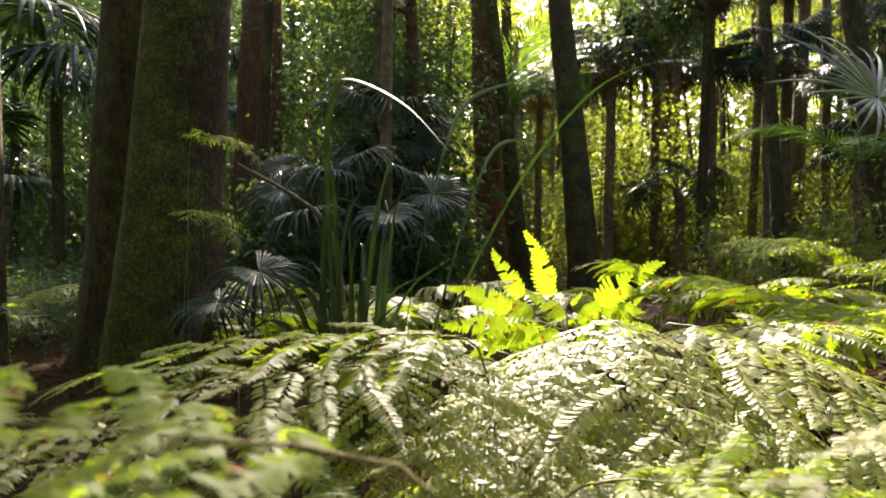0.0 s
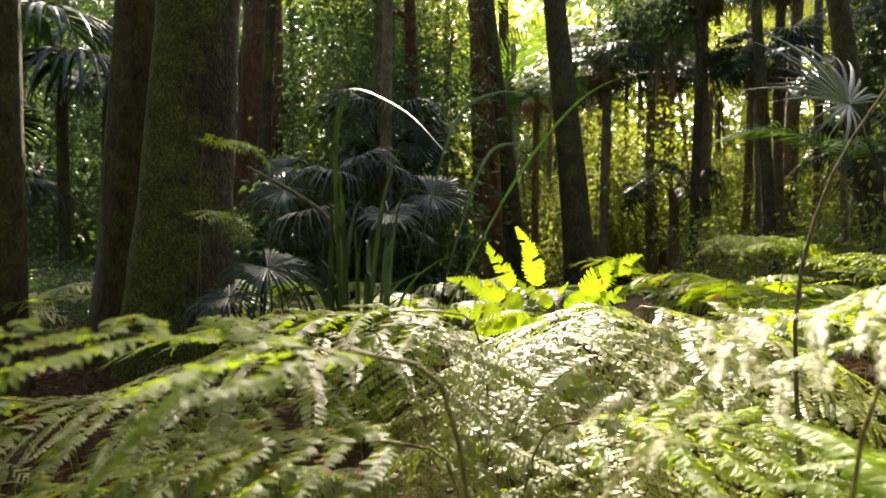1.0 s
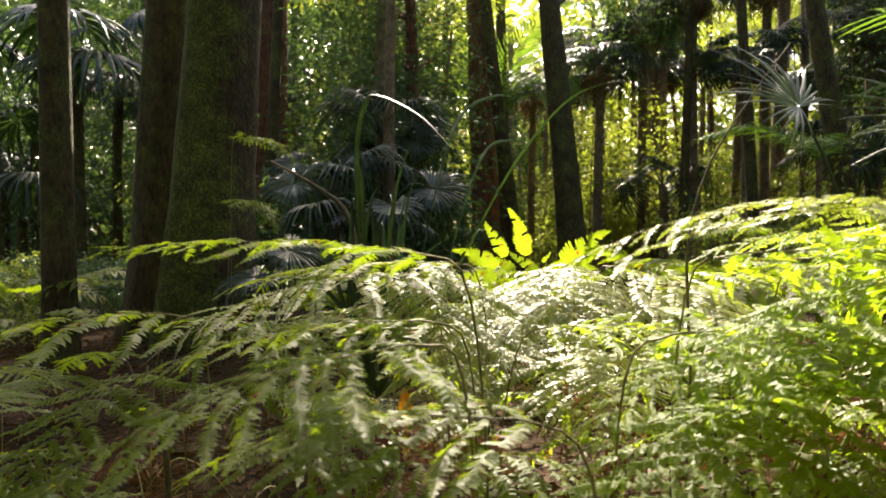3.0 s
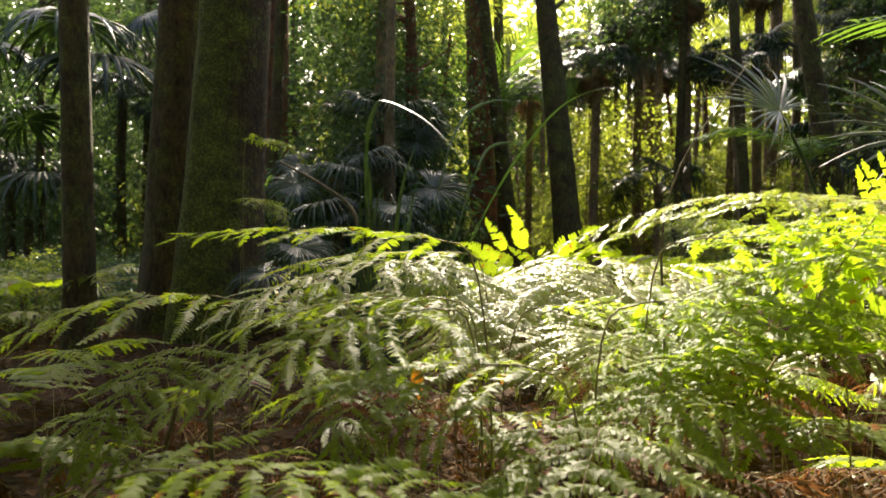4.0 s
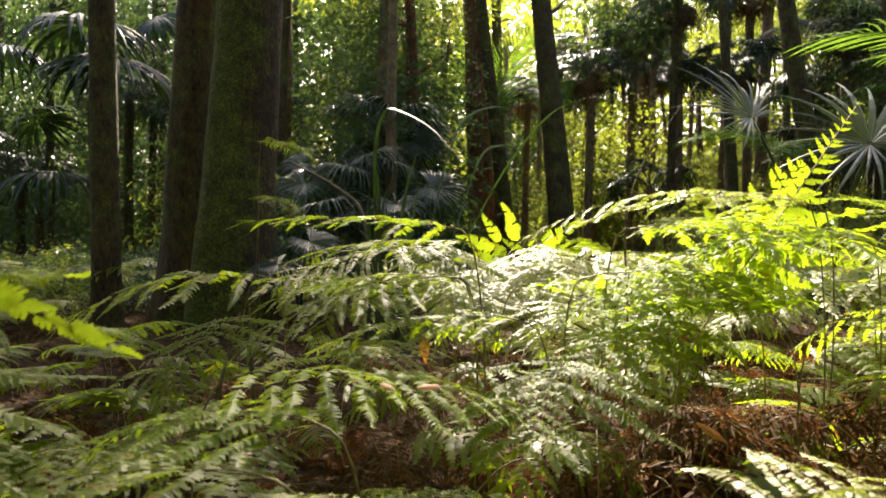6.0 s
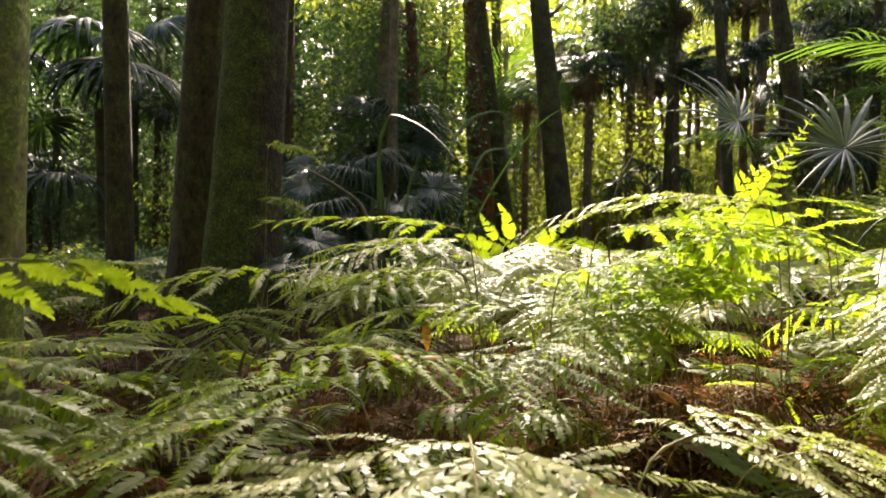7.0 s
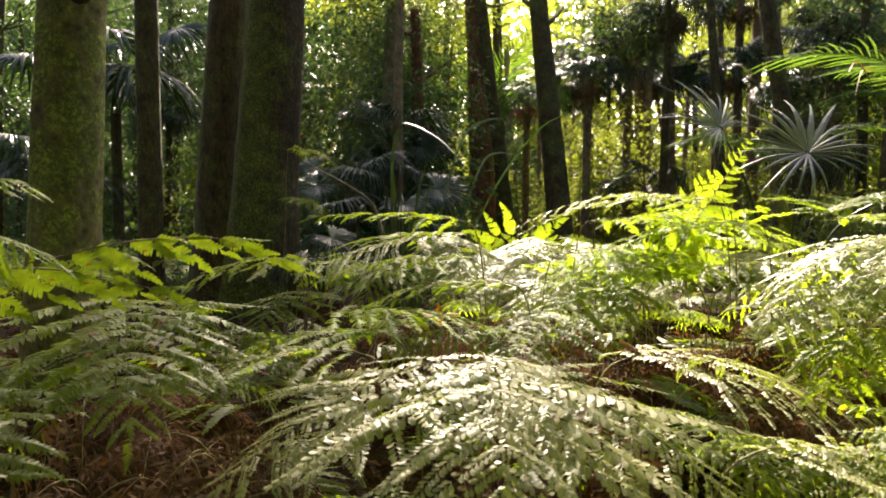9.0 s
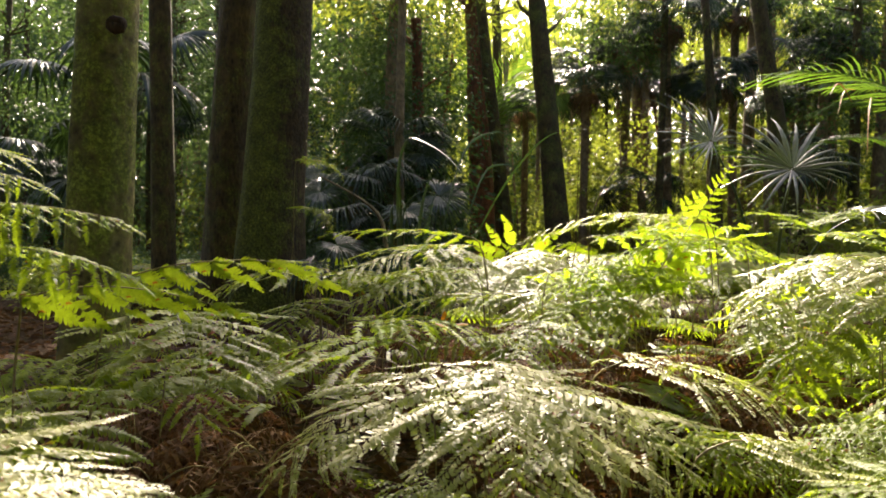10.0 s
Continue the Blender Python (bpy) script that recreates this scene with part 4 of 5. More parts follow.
def frond_plan(start, heading, pitch, bend, length, half_width, pairs, droop, raise_, roll, rs):
    """The rib's line, and the place and length of each side branch."""
    h = radians(heading)
    flat = Vector((math.cos(h), math.sin(h), 0))
    side = Vector((-math.sin(h), math.cos(h), 0))
    side = (side * math.cos(radians(roll)) + UP * math.sin(radians(roll))).normalized()
    n = 20
    line = [Vector(start)]
    tang = []
    for k in range(n):
        e = radians(pitch - bend * ((k + 0.5) / n) ** 1.2)
        tang.append(flat * math.cos(e) + UP * math.sin(e))
        line.append(line[-1] + tang[-1] * length / n)
    spots = []
    for i in range(pairs):
        u = 0.02 + 0.93 * (i / pairs) ** 0.92
        k = min(n - 1, int(u * n))
        p = line[k].lerp(line[k + 1], u * n - k)
        t = tang[k]
        ln = 0.92 * half_width * (1 - u) ** 0.85 * (0.82 + 0.35 * min(1, u * 5)) + 0.035
        for s in (-1, 1):
            b = (side * s - t * (side * s).dot(t)).normalized()
            nrm = (t.cross(b) * (1 if s < 0 else -1)).normalized()
            if nrm.z < 0:
                nrm = -nrm
            a = radians(16 + 36 * u + rs.uniform(-6, 6))
            d = b * math.cos(a) + t * math.sin(a) + nrm * (raise_ + rs.uniform(-0.18, 0.14))
            nn = nrm + b * rs.uniform(-0.2, 0.2) + t * rs.uniform(-0.25, 0.25)
            spots.append((frame_of(p + t * rs.uniform(-0.01, 0.01), d, nn), ln * rs.uniform(0.76, 1.12), max(0, min(3, round(droop + rs.uniform(-0.9, 0.9))))))
    t = tang[-1]
    spots.append((frame_of(line[-3], t, side.cross(t) if side.cross(t).z > 0 else -side.cross(t)), 0.12, 1))
    return line, spots


def fern_stalk(base, line):
    base = Vector(base)
    t0 = (line[2] - line[0]).normalized()
    back = line[0] - t0 * 0.09 - UP * 0.05
    st = smooth_line([base, base.lerp(back, 0.6) + t0 * -0.03, back, line[0], line[2]], 14)[:-1] + [line[i] for i in range(2, 21, 3)]
    n = len(st)
    return tube(st, [0.0029 if k < 9 else max(0.0006, 0.0029 - 0.0003 * (k - 8)) for k in range(n)], 4)


def fern(start, heading, pitch=10, bend=55, length=0.8, half_width=0.42, pairs=11, droop=1.5, raise_=-0.05, roll=0, look_="green", root=None, label="", seed=0, group="bracken ferns"):
    rs = random.Random(seed * 31 + int(start[0] * 100) * 7 + int(start[1] * 100))
    h = radians(heading)
    if root is None:
        root = (start[0] - 0.13 * math.cos(h) + rs.uniform(-0.05, 0.05), start[1] - 0.13 * math.sin(h) + rs.uniform(-0.05, 0.05))
    base = Vector((*root, ground_z(*root) - 0.02))
    labels = {"green": "green bracken fern with an arching frond", "young": "bright yellow-green bracken fern lit from behind", "pale": "pale green sunlit bracken fern with drooping branches", "dead": "dead brown withered bracken fern"}
    t = tagged(new("fern"), label or labels[look_.split("_")[0]], "fern", group)
    t.location = base
    line, spots = frond_plan(Vector(start) - base, heading, pitch, bend, length, half_width, pairs, droop, raise_, roll, rs)
    v, f = fern_stalk((0, 0, 0), line)
    part("stalk", mesh_of("stalk", v, f, M_STALK), t)
    for m, ln, kind in spots:
        ob = part("pinna", PINNA[look_][kind], t)
        ob.matrix_local = m @ Matrix.Scale(ln, 4)
    return t


def fern_template(look_, seed, height, pitch, bend, length, half_width, droop):
    """A whole fern with its frond in one mesh, rooted at the origin, leaning along +x."""
    rs = random.Random(seed)
    line, spots = frond_plan((0.24, 0, height), 0, pitch, bend, length, half_width, 12, droop, -0.05, rs.uniform(-12, 12), rs)
    v, f = fern_stalk((0, 0, -0.03), line)
    stalk = mesh_of("stalk", v, f, M_STALK)
    lists = []
    for m, ln, kind in spots:
        me = PINNA[look_][kind]
        co = [m @ (q.co * ln) for q in me.vertices]
        lists.append((co, [tuple(p.vertices) for p in me.polygons]))
    v, f = join_lists(lists)
    return stalk, mesh_of("frond", v, f, PINNA[look_][0].materials[0], False), [(m @ Matrix.Scale(ln, 4), PINNA[look_][kind]) for m, ln, kind in spots]


TEMPLATES = [("green", fern_template("green" if i % 3 else "green_fine", 300 + i, 0.55 + 0.05 * (i % 3), 25 - 9 * (i % 3), 55 + 8 * (i % 4), 0.75 + 0.06 * (i % 3), 0.40, 1.2 + 0.5 * (i % 2))) for i in range(6)]
TEMPLATES_COARSE = [("green", fern_template("green_coarse", 360 + i, 0.55 + 0.05 * (i % 3), 25 - 9 * (i % 3), 55 + 8 * (i % 4), 0.75 + 0.06 * (i % 3), 0.40, 1.2 + 0.5 * (i % 2))) for i in range(5)]
TEMPLATES_YOUNG = [("young", fern_template("young" if i else "young_fine", 320 + i, 0.55, 35 - 10 * i, 50, 0.75, 0.38, 1.0)) for i in range(3)]
TEMPLATES_DEAD = [("dead", fern_template("dead_coarse", 340 + i, 0.34, 10 - 20 * i, 70, 0.6, 0.34, 2.4)) for i in range(3)]
FILL_LABEL = {"green": "green bracken fern among many", "young": "yellow-green bracken fern among many", "dead": "dead brown bracken fern collapsed on the litter"}


MASS = []


def put_fern(x, y, turn, s, template, tilt=0.0, single=True):
    key, (stalk, blade, spots) = template
    m = pose(x, y, ground_z(x, y), 0, tilt, turn) @ Matrix.Scale(s, 4)
    if not single:
        MASS.append((key, stalk, blade, m))
        return
    t = tagged(new("fern"), FILL_LABEL[key], "fern", "bracken ferns")
    t.matrix_basis = m
    part("stalk", stalk, t)
    for pm, me in spots:
        part("pinna", me, t).matrix_local = pm


def fern_mass():
    """The low and far bracken that cannot be told apart."""
    me = bpy.data.meshes.new("undergrowth")
    cos, loops, starts, mats = [], [], [], []
    vo = lo = 0
    for key, stalk, blade, m in MASS:
        for which, src in ((0, stalk), ({"dead": 2, "young": 3}.get(key, 1), blade)):
            n, nl, npoly = len(src.vertices), len(src.loops), len(src.polygons)
            co = np.empty(n * 3)
            src.vertices.foreach_get("co", co)
            mm = np.array(m)
            cos.append(co.reshape(-1, 3) @ mm[:3, :3].T + mm[:3, 3])
            li = np.empty(nl, dtype=np.int32)
            src.loops.foreach_get("vertex_index", li)
            loops.append(li + vo)
            st = np.empty(npoly, dtype=np.int32)
            src.polygons.foreach_get("loop_start", st)
            starts.append(st + lo)
            mats.append(np.full(npoly, which, dtype=np.int32))
            vo, lo = vo + n, lo + nl
    cos, loops, starts, mats = np.concatenate(cos), np.concatenate(loops), np.concatenate(starts), np.concatenate(mats)
    me.vertices.add(len(cos))
    me.vertices.foreach_set("co", cos.ravel())
    me.loops.add(len(loops))
    me.loops.foreach_set("vertex_index", loops)
    me.polygons.add(len(starts))
    me.polygons.foreach_set("loop_start", starts)
    for mt in (M_STALK, M_FERN, M_FERN_DEAD, M_FERN_YOUNG):
        me.materials.append(mt)
    me.polygons.foreach_set("material_index", mats)
    me.update(calc_edges=True)
    me.validate()
    tagged(new("bracken_undergrowth", me), "low dense bracken filling the forest floor", "bracken", kind="stuff")


TRUNKS = [(-2.58, 5.62, 0.7), (-3.5, 6.25, 0.6), (-3.64, 4.78, 0.35), (-2.27, 1.05, 0.4)]


def fern_fill():
    rs = random.Random(33)
    n = 0
    while n < 265:
        y = rs.uniform(-2.2, 7.5)
        x = rs.uniform(-1.2 - 0.55 * (y + 2.6), 1.2 + 0.62 * (y + 2.6))
        if any(math.hypot(x - a, y - b) < c for a, b, c in TRUNKS) or math.hypot(x + 0.6, y - 3.7) < 0.45:
            continue
        if math.hypot(x + 0.85, y + 0.6) < 0.42 or abs(x - 1.0) < 0.7 and abs(y - 0.2) < 0.42:
            continue
        if x < -0.35 and 1.0 < y < 4.8 and rs.random() < 0.75:
            continue
        if -1.2 < x < 0.6 and 0.1 < y < 2.2 and rs.random() < 0.45:
            continue
        s = rs.uniform(0.75, 1.12)
        if y < 1.2 and abs(x) < 1.3:
            s = rs.uniform(0.45, 0.72)
        if 1.2 <= y < 3.4 and -0.8 < x < 1.8:
            s = rs.uniform(0.6, 0.85)
        if y < -1.2 and abs(x) < 0.9:
            s = rs.uniform(0.3, 0.5)
        if x < -0.4 and -0.2 < y < 4.5:
            s *= 0.74
        turn = rs.uniform(0, 360)
        p = rs.random()
        tpl = rs.choice(TEMPLATES if p < 0.72 else TEMPLATES_YOUNG if p < 0.88 else TEMPLATES_DEAD)
        if y > 2.6 or s < 0.55:
            tpl = rs.choice(TEMPLATES_COARSE)
            s *= 1.25 if x > 1.8 and y > 2.6 else 1.0
        put_fern(x, y, turn, s, tpl, rs.uniform(-8, 8), y <= 1.1)
        n += 1
    for _ in range(170):
        y = rs.uniform(-1.6, 2.6)
        x = rs.uniform(-1.5 - 0.3 * (y + 2), 1.6 + 0.5 * (y + 2))
        if math.hypot(x + 2.27, y - 1.05) < 0.4 or math.hypot(x + 0.85, y + 0.6) < 0.4 or math.hypot(x - 0.85, y - 0.2) < 0.4:
            continue
        put_fern(x, y, rs.uniform(0, 360), rs.uniform(0.35, 0.6) if y > -1 else rs.uniform(0.25, 0.4), rs.choice(TEMPLATES_COARSE), rs.uniform(-10, 10), False)
    for cx, cy, k in ((-0.85, -0.6, 20), (0.75, 0.2, 16), (1.25, 0.25, 14), (0.45, 0.3, 9), (1.6, 0.4, 9), (1.0, 0.0, 8), (-1.5, 0.3, 6), (0.2, 0.7, 5), (-0.7, 1.6, 6), (1.5, 1.5, 6)):
        for _ in range(k):
            put_fern(cx + rs.gauss(0, 0.22), cy + rs.gauss(0, 0.2), rs.uniform(0, 360), rs.uniform(0.7, 1.1), rs.choice(TEMPLATES_DEAD), rs.uniform(-10, 20), rs.random() < 0.12)


# fronds that show singly, from the far ones to those the camera leaves last
HERO = [
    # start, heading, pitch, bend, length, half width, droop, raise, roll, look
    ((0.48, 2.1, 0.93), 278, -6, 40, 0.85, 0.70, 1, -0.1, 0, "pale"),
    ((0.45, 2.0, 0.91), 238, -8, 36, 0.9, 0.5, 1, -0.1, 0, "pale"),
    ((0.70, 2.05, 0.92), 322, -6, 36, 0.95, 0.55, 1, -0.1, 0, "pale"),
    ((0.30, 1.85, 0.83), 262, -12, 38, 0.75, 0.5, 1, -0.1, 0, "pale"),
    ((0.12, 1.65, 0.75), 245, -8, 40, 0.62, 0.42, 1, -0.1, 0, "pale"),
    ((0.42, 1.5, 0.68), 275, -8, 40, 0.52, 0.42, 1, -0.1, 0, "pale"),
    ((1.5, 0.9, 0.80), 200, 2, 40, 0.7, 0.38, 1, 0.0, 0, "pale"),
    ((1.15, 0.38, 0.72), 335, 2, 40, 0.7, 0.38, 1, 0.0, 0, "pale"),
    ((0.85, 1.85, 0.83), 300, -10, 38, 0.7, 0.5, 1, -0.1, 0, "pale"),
    ((0.0, 1.6, 0.95), 188, 4, 25, 0.9, 0.42, 1, 0.0, 0, "green"),
    ((-0.15, 1.4, 0.92), 212, 2, 35, 0.85, 0.42, 1, 0.0, 0, "pale"),
    ((-0.1, 1.75, 0.94), 275, -4, 70, 0.6, 0.42, 2, -0.1, 0, "pale"),
    ((-0.3, 1.55, 0.80), 240, -4, 45, 0.7, 0.4, 1, 0.0, 0, "green"),
    ((1.1, 2.5, 0.86), 350, 6, 35, 0.95, 0.45, 1, 0.0, 0, "green"),
    ((1.6, 2.2, 0.90), 10, 8, 30, 0.9, 0.40, 1, 0.0, 0, "green"),
    ((1.9, 3.4, 1.05), 330, 10, 40, 0.9, 0.45, 1, 0.0, 0, "green_fine"),
    ((2.0, 4.4, 1.10), 20, 15, 45, 0.9, 0.45, 1, 0.0, 0, "green_fine"),
    ((2.6, 4.9, 1.15), 200, 15, 45, 0.9, 0.5, 1, 0.0, 0, "green_fine"),
    ((1.10, 0.62, 1.10), 180, 9, 44, 1.0, 0.21, 1, 0.0, 0, "pale_wide"),
    ((1.12, 0.57, 1.08), 182, 9, 45, 1.0, 0.19, 0, 0.0, 6, "pale_wide"),
    ((0.62, 0.66, 1.0), 352, 6, 22, 0.85, 0.40, 1, 0.05, 0, "young"),
    ((1.3, 0.6, 0.98), 190, 3, 30, 0.85, 0.42, 1, 0.0, 0, "young"),
    ((0.45, 0.55, 0.84), 10, 6, 30, 0.8, 0.42, 1, 0.0, 0, "young"),
    ((0.95, 0.7, 0.84), 195, 2, 38, 0.75, 0.42, 1, 0.0, 0, "young"),
    ((-0.05, 0.66, 1.0), 183, 8, 16, 0.74, 0.30, 1, 0.02, 0, "young"),
    ((-0.05, 0.9, 0.82), 190, 4, 30, 0.75, 0.36, 1, 0.0, 0, "green"),
    ((-0.9, 1.22, 0.80), 205, 6, 48, 0.85, 0.42, 1, 0.0, 0, "green"),
    ((-0.88, 1.28, 0.78), 340, 4, 45, 0.75, 0.36, 1, 0.0, 0, "green"),
    ((-0.95, 1.2, 0.62), 255, -5, 45, 0.6, 0.34, 1, 0.0, 0, "green"),
    ((1.6, 1.1, 1.06), 175, 6, 24, 0.9, 0.4, 1, 0.0, 0, "young"),
    ((1.9, 0.9, 1.02), 350, 8, 30, 0.9, 0.4, 1, 0.0, 0, "young"),
    ((1.15, 1.3, 0.98), 330, 4, 30, 0.8, 0.4, 1, 0.0, 0, "young"),
    ((0.3, 1.25, 0.76), 345, 6, 30, 0.8, 0.4, 1, 0.0, 0, "young"),
    ((2.35, 1.9, 1.08), 20, 25, 35, 0.7, 0.32, 0, 0.1, 0, "young"),
    ((2.5, 1.75, 1.02), 120, 30, 30, 0.7, 0.32, 0, 0.1, 0, "young"),
    ((0.15, 0.35, 0.72), 170, 4, 36, 0.7, 0.36, 1, 0.0, 0, "green"),
    ((-0.05, 0.42, 0.84), 212, 0, 36, 0.68, 0.30, 1, 0.0, 0, "green"),
    ((-0.3, -0.3, 0.60), 160, 4, 36, 0.6, 0.32, 1, 0.0, 0, "young"),
    ((-1.95, 4.75, 1.95), 335, 5, 60, 0.7, 0.30, 1, 0.0, 0, "green_fine"),
    ((-1.95, 4.7, 1.4), 320, 0, 55, 0.7, 0.30, 1, 0.0, 0, "green_fine"),
    ((1.0, 0.55, 0.72), 200, 12, 25, 0.65, 0.34, 0, 0.05, 10, "young"),
    ((0.75, 0.62, 0.68), 215, 0, 35, 0.7, 0.38, 1, 0.0, 0, "young"),
    ((0.3, 0.3, 0.60), 250, 0, 45, 0.6, 0.36, 1, 0.0, 0, "green"),
    ((-0.5, -0.08, 0.64), 355, 6, 32, 0.75, 0.32, 1, 0.0, 0, "young"),
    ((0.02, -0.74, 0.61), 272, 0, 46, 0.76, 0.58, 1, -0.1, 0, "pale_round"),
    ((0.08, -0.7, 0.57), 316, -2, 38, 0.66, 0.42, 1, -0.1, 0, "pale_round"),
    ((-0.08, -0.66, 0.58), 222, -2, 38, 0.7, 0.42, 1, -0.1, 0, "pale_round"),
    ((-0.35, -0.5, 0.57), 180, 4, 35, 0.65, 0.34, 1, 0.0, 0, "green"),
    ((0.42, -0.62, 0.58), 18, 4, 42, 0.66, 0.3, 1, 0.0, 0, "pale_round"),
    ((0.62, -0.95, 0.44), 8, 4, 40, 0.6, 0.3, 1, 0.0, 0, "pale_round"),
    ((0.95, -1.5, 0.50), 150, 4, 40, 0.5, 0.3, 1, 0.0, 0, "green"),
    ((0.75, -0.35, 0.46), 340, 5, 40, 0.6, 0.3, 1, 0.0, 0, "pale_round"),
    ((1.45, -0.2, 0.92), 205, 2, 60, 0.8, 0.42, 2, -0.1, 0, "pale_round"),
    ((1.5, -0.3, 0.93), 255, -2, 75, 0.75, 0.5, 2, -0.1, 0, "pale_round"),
    ((1.4, -0.15, 0.78), 225, -4, 55, 0.75, 0.42, 2, -0.1, 0, "green"),
    ((-1.5, -1.05, 1.05), 352, 4, 18, 0.65, 0.24, 1, -0.36, 16, "young"),
    ((-1.55, -1.12, 1.15), 350, 2, 20, 0.55, 0.20, 1, -0.34, 16, "young"),
    ((-1.6, -1.0, 1.24), 350, -2, 18, 0.46, 0.22, 1, 0.0, 0, "green"),
    ((-1.5, -0.95, 0.95), 354, 2, 24, 0.62, 0.24, 1, -0.36, 18, "young"),
    ((-1.1, -0.4, 0.72), 300, 0, 45, 0.8, 0.42, 1, 0.0, 0, "green"),
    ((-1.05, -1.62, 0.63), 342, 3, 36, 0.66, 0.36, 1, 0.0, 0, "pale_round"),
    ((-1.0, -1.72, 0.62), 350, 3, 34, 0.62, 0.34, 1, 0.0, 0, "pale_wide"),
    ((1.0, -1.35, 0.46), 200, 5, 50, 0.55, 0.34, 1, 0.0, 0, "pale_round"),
]
def spread_fern(start, root, branches, label, stalk_to=None, broad=1.15):
    """A fern whose few broad branches show singly. branches: offset of the foot, direction, length."""
    base = Vector((*root, ground_z(*root) - 0.02))
    t = tagged(new("fern"), label, "fern", "bracken ferns")
    t.location = base
    st = Vector(start) - base
    end = Vector(stalk_to) - base if stalk_to else st + Vector((0, 0.02, 0.03))
    line = smooth_line([(0, 0, 0), st * 0.5 + Vector((0.02, 0, 0.03)), st, st.lerp(end, 0.6), end], 16)
    v, f = tube(line, [0.006 - 0.0003 * k for k in range(16)], 5)
    part("stalk", mesh_of("stalk", v, f, M_STALK), t)
    for k, (foot, d, ln, facing) in enumerate(branches):
        ob = part("pinna", PINNA["young_lobed"][k % 2], t)
        ob.matrix_local = frame_of(st + Vector(foot), d, facing) @ Matrix.Diagonal((ln, ln * broad, ln, 1))


FACE = (0.0, -0.85, 0.45)
spread_fern((0.44, 2.62, 0.85), (0.47, 2.72), [
    ((-0.069, 0.000, 0.106), (-0.15, 0.05, 0.99), 0.27, FACE), ((-0.172, 0.000, 0.105), (-0.60, 0.05, 0.80), 0.23, FACE), ((-0.216, 0.000, 0.054), (-0.87, 0.05, 0.50), 0.26, FACE),
    ((-0.227, 0.000, 0.001), (-1.00, -0.10, -0.09), 0.27, FACE), ((-0.161, 0.000, -0.038), (-0.95, -0.10, -0.31), 0.17, FACE), ((0.122, 0.000, 0.074), (0.73, 0.05, 0.68), 0.32, FACE),
    ((0.133, 0.000, 0.030), (0.97, 0.05, 0.26), 0.18, FACE), ((0.123, 0.000, -0.018), (0.98, -0.10, 0.18), 0.22, FACE), ((0.014, 0.000, 0.073), (0.78, 0.05, 0.63), 0.07, FACE),
    ((-0.095, 0.000, -0.059), (-0.94, -0.10, -0.35), 0.14, FACE), ((0.036, 0.000, -0.058), (1.00, -0.10, 0.01), 0.14, FACE),
    ((-0.12, 0.08, 0.03), (-0.9, 0.2, 0.15), 0.30, FACE), ((-0.1, 0.06, -0.04), (-0.9, 0.1, -0.15), 0.30, FACE), ((0.08, 0.08, 0.02), (0.9, 0.2, 0.22), 0.28, FACE),
    ((0.06, 0.06, -0.04), (0.95, 0.1, -0.1), 0.26, FACE), ((0.0, 0.05, 0.02), (-0.5, 0.1, 0.3), 0.2, FACE), ((0.05, 0.04, 0.0), (0.45, 0.1, 0.3), 0.2, FACE), ((-0.03, 0.0, -0.03), (-0.6, -0.2, -0.35), 0.24, FACE)],
    "bright yellow-green fern with few raised toothed branches, lit from behind", broad=1.3)


def ladder_fern(rib, root, longest, label, seed, count=9):
    """An arching frond whose branches hang forward on one side like rungs, lit through from behind."""
    rs = random.Random(seed)
    base = Vector((*root, ground_z(*root) - 0.02))
    t = tagged(new("fern"), label, "fern", "bracken ferns")
    t.location = base
    line = smooth_line([Vector(p) - base for p in rib], 24)
    st = smooth_line([Vector((0, 0, 0)), line[0] * 0.6 + Vector((-0.02, 0, 0.02)), line[0]], 8) + line[1:]
    v, f = tube(st, [max(0.0008, 0.004 - 0.00011 * k) for k in range(len(st))], 5)
    part("stalk", mesh_of("stalk", v, f, M_STALK), t)
    for i in range(count):
        u = (i + 0.3) / count
        k = min(22, int(u * 23))
        ln = longest * (1 - 0.62 * u) * rs.uniform(0.85, 1.1)
        d = Vector((0.88, -0.22, -0.40 + 0.12 * u)) + Vector((0, rs.uniform(-0.1, 0.1), rs.uniform(-0.06, 0.06)))
        facing = Vector(FACE) + Vector((rs.uniform(-0.15, 0.15), 0, rs.uniform(-0.1, 0.1)))
        part("pinna", PINNA["young_lobed"][i % 3], t).matrix_local = frame_of(line[k], d, facing) @ Matrix.Diagonal((ln, ln * 0.85, ln, 1))
        if i % 2 == 0:
            d = Vector((0.86, 0.42, -0.02 + rs.uniform(-0.06, 0.06)))
            part("pinna", PINNA["young"][i % 3], t).matrix_local = frame_of(line[k], d, (0.1, -0.25, 1)) @ Matrix.Diagonal((ln * 0.8, ln * 0.9, ln, 1))


LADDER = "vivid green fern frond with branches hanging like rungs, browning tips"
ladder_fern([(-1.13, -0.74, 0.84), (-0.96, -0.74, 0.885), (-0.78, -0.74, 0.905), (-0.62, -0.74, 0.895), (-0.42, -0.74, 0.81)], (-1.25, -0.7), 0.27, LADDER, 5)
ladder_fern([(-1.32, -0.86, 0.80), (-1.15, -0.86, 0.83), (-0.98, -0.86, 0.825), (-0.80, -0.86, 0.79), (-0.66, -0.86, 0.74)], (-1.38, -0.8), 0.25, LADDER, 6, 8)


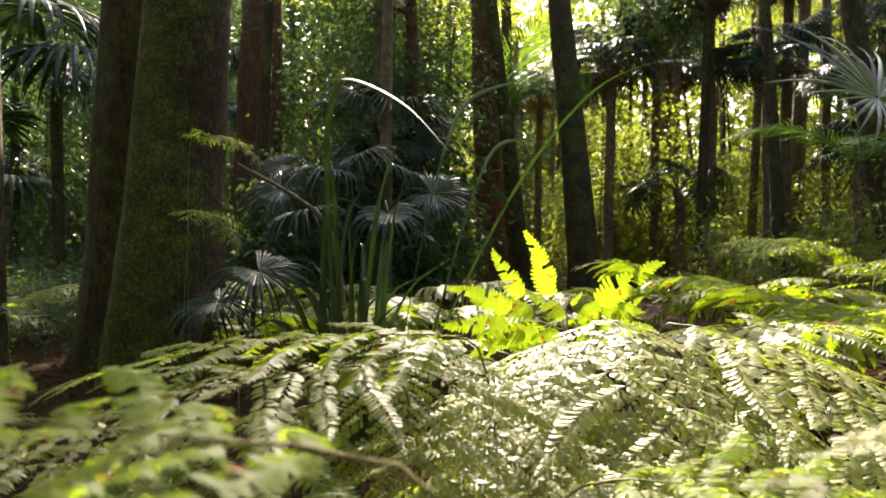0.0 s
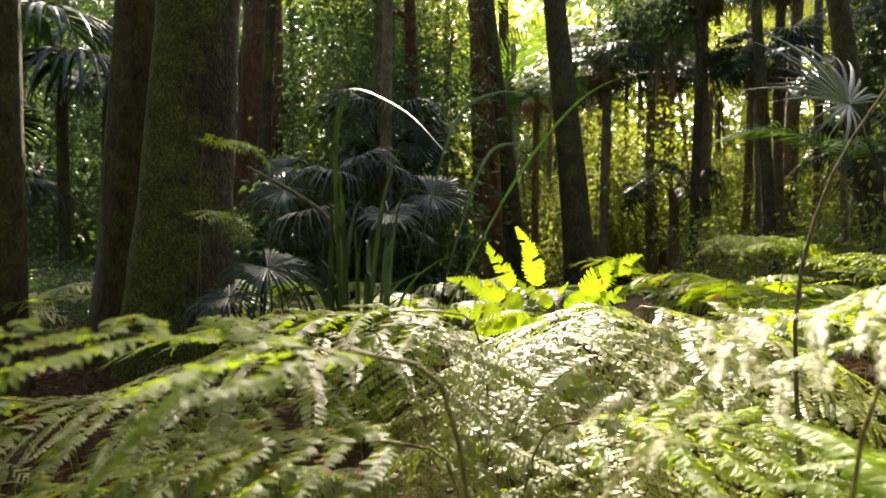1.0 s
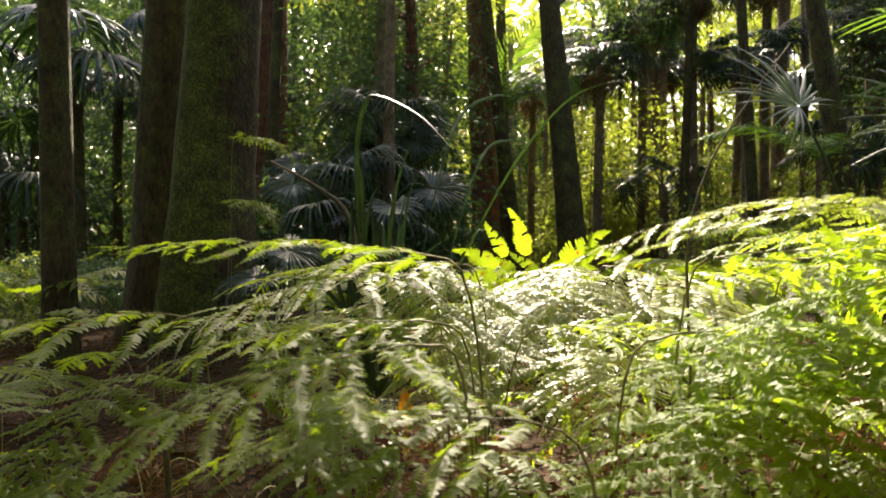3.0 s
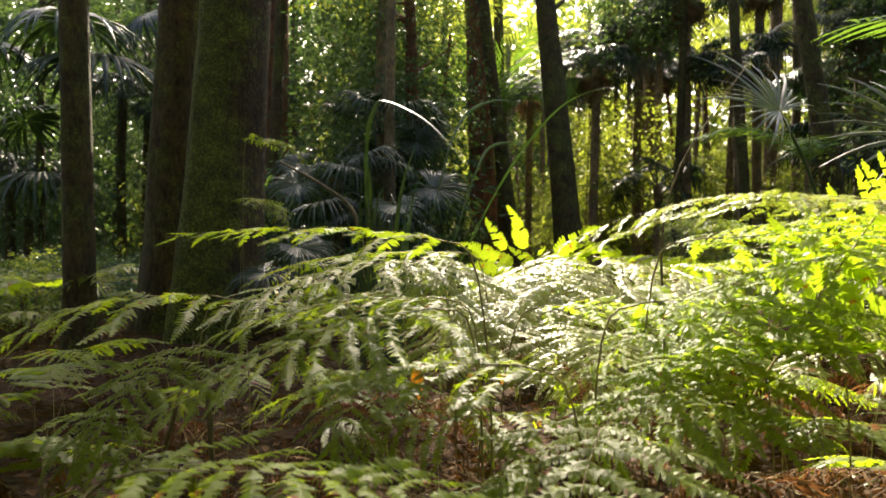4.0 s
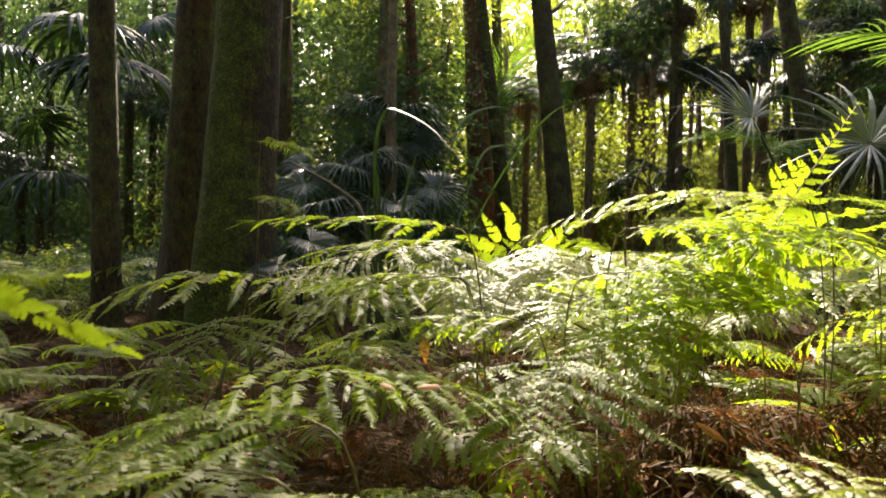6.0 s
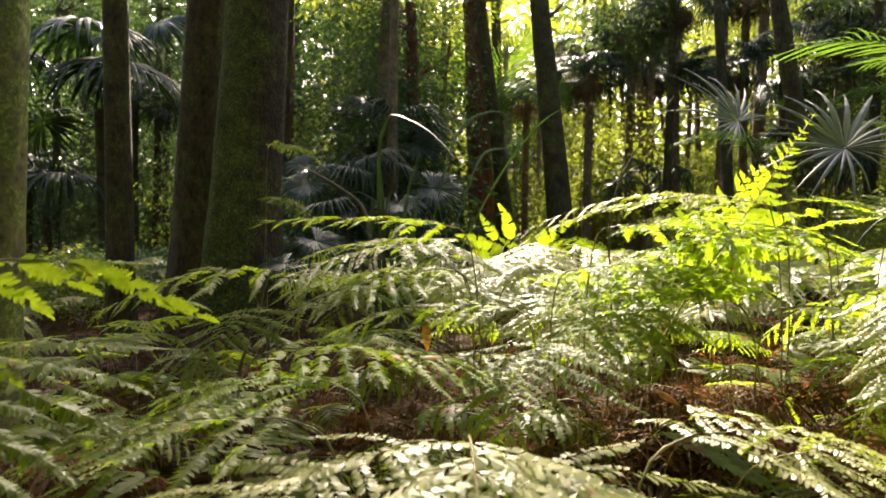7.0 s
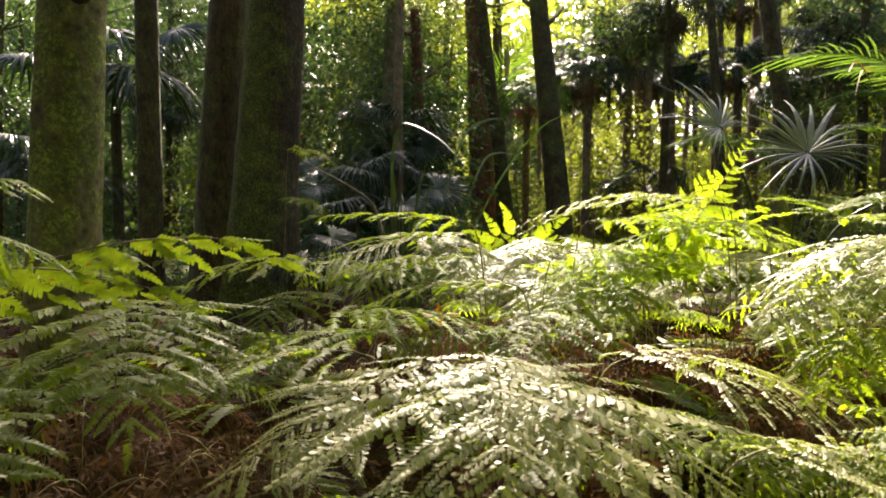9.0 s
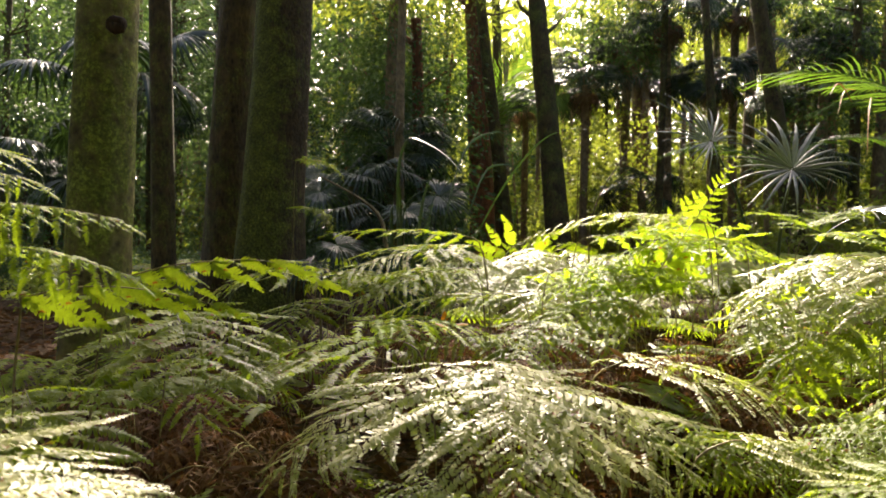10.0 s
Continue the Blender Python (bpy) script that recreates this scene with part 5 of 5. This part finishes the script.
def leaning_fern():
    """The tall lit fern whose rib leans up to the side, broad branches below and a slender tip."""
    a, b = Vector((0.83, 0.74, 0.58)), Vector((1.41, 0.74, 1.45))
    d = (b - a).normalized()
    across = d.cross(Vector((0, 1, 0))).normalized()
    rs = random.Random(77)
    branches = []
    n = 24
    for k in range(n):
        u = 0.22 + 0.76 * k / (n - 1)
        ln = 0.24 * (1 - (u - 0.22) / 0.5) ** 0.8 + 0.055 if u < 0.7 else 0.075 - 0.06 * (u - 0.7) / 0.3
        if u < 0.3:
            ln *= 0.75
        for sgn in (-1, 1):
            if u < 0.6 and k % 2:
                continue
            foot = (b - a) * (u + rs.uniform(-0.012, 0.012))
            dr = across * sgn * 0.9 + d * rs.uniform(0.3, 0.55) + Vector((0, rs.uniform(-0.3, 0.1), 0 if u > 0.45 else -0.3))
            branches.append((foot, dr, ln * rs.uniform(0.88, 1.12), (rs.uniform(-0.15, 0.15), -0.85, 0.4 + rs.uniform(-0.2, 0.2))))
    spread_fern(a, (0.68, 0.8), branches, "tall bright green fern leaning to one side, lit from behind", b, 1.35)


leaning_fern()
for i, (st, hd, pt, bd, ln, hw, dp, ra, ro, lk) in enumerate(HERO):
    fern(st, hd, pt, bd, ln, hw, 10 if lk.endswith("_fine") else 15 if lk.startswith("pale") else 13, dp, ra, ro, lk, seed=i)
fern_fill()
fern_mass()


# ---- fallen and hanging leaves ----
def loose_leaf(place, axis, facing, length, label, mat=None):
    us = (0, 0.2, 0.45, 0.7, 0.9, 1.0)
    pts = [Vector((length * u, 0, -0.15 * length * u * u)) for u in us]
    v, f = ribbon(pts, [length * w for w in (0.05, 0.24, 0.34, 0.27, 0.1, 0.01)], Vector((0, 1, 0)), 0.3)
    ob = tagged(new("fallen_leaf", mesh_of("fallen_leaf", v, f, mat or M_LEAF_YELLOW)), label, "leaf", "fallen leaves")
    ob.matrix_world = frame_of(place, axis, facing)


loose_leaf((-0.17, 1.40, 0.53), (0.1, -0.2, -1), (0.2, -0.9, 0.2), 0.15, "yellow-orange leaf caught on a fern")
loose_leaf((-0.09, -0.26, 0.655), (0.9, 0.3, 0.1), (0, -0.5, 0.9), 0.055, "orange leaf lying on a fern frond")
loose_leaf((-0.17, -0.22, 0.655), (0.7, -0.5, -0.1), (0, -0.4, 0.9), 0.045, "orange leaf lying on a fern frond")
loose_leaf((0.52, -0.12, 0.55), (0.6, -0.5, -0.3), (0, -0.6, 0.8), 0.07, "rust-coloured leaf on a fern frond")
for place, axis, ln in (((3.3, 2.85, 2.2), (-0.55, -0.3, 0.25), 0.5), ((3.5, 2.9, 2.26), (-0.25, -0.3, -0.8), 0.55), ((3.6, 2.85, 2.1), (-0.05, -0.2, -1), 0.5), ((3.42, 3.0, 2.34), (-0.45, -0.2, -0.3), 0.45)):
    strip = smooth_line([(0, 0, 0), Vector(axis) * ln * 0.6 + Vector((0, 0, 0.06)), Vector(axis) * ln + Vector((0, 0, -0.1))], 9)
    v, f = ribbon(strip, [0.012, 0.03, 0.035, 0.035, 0.03, 0.026, 0.02, 0.012, 0.003], Vector((0.3, 1, 0.3)), 0.4)
    tagged(new("dead_leaf_strip", mesh_of("dead_leaf_strip", v, f, M_DRY)), "dry orange-brown palm leaf strip hanging down", "dead leaf", "dry leaf strips").location = place

# ---- floor clutter ----
def litter():
    rs = random.Random(41)
    verts, faces = [], []
    for _ in range(15000):
        y = -2.6 + 9 * rs.random() ** 1.3
        x = rs.uniform(-1, 1) * (1.8 + 0.6 * (y + 2.6))
        a = rs.uniform(0, 6.28)
        leaf_quads(Vector((x, y, ground_z(x, y) + rs.uniform(0.005, 0.03))), Vector((math.cos(a), math.sin(a), rs.uniform(-0.1, 0.35))), rs.uniform(0.05, 0.12), rs.uniform(0.02, 0.045), rs, verts, faces)
    tagged(new("leaf_litter", mesh_of("leaf_litter", verts, faces, M_LITTER, False)), "brown fallen leaves strewn over the ground", "leaf litter", kind="stuff")


litter()


def sticks():
    rs = random.Random(43)
    for _ in range(60):
        y = rs.uniform(-1.8, 4)
        x = rs.uniform(-1, 1) * (1.6 + 0.5 * (y + 2.6))
        a, ln = rs.uniform(0, 6.28), rs.uniform(0.15, 0.6)
        z = ground_z(x, y) + 0.015
        d = Vector((math.cos(a), math.sin(a), rs.uniform(-0.02, 0.12)))
        v, f = tube(smooth_line([(0, 0, 0), d * ln * 0.5 + Vector((rs.uniform(-0.03, 0.03), rs.uniform(-0.03, 0.03), 0.01)), d * ln], 6), [rs.uniform(0.004, 0.009) * (1 - 0.1 * k) for k in range(6)], 5)
        tagged(new("fallen_stick", mesh_of("fallen_stick", v, f, M_TWIG)), "thin dry stick lying on the leaf litter", "stick", "fallen sticks").location = (x, y, z)


sticks()


def twig(points, r, label, n=14):
    base = Vector(points[0])
    t = tagged(new("twig"), label, "twig")
    t.location = base
    line = smooth_line([Vector(p) - base for p in points], n)
    v, f = tube(line, [r * (1 - 0.75 * k / n) for k in range(n)], 6)
    part("stem", mesh_of("stem", v, f, M_TWIG), t)
    return t


twig([(-0.9, 5.2, 0.0), (-0.95, 5.15, 0.7), (-1.05, 5.1, 1.28), (-1.35, 5.1, 1.55), (-1.8, 5.15, 1.8)], 0.035, "dark bent dead branch beside a mossy trunk")
twig([(0.70, 1.2, 0.0), (0.72, 1.18, 0.6), (0.70, 1.16, 1.0), (0.76, 1.16, 1.25), (0.88, 1.16, 1.45), (1.0, 1.16, 1.62)], 0.006, "thin dry bent twig standing among the ferns")
twig([(-0.92, 1.28, 0.0), (-0.94, 1.26, 0.50), (-0.94, 1.25, 0.65)], 0.014, "brown bare fern stalk standing in the shade")
twig([(-1.18, 1.30, 0.0), (-1.06, 1.27, 0.38), (-0.98, 1.24, 0.63)], 0.013, "brown bare fern stalk leaning in the shade")
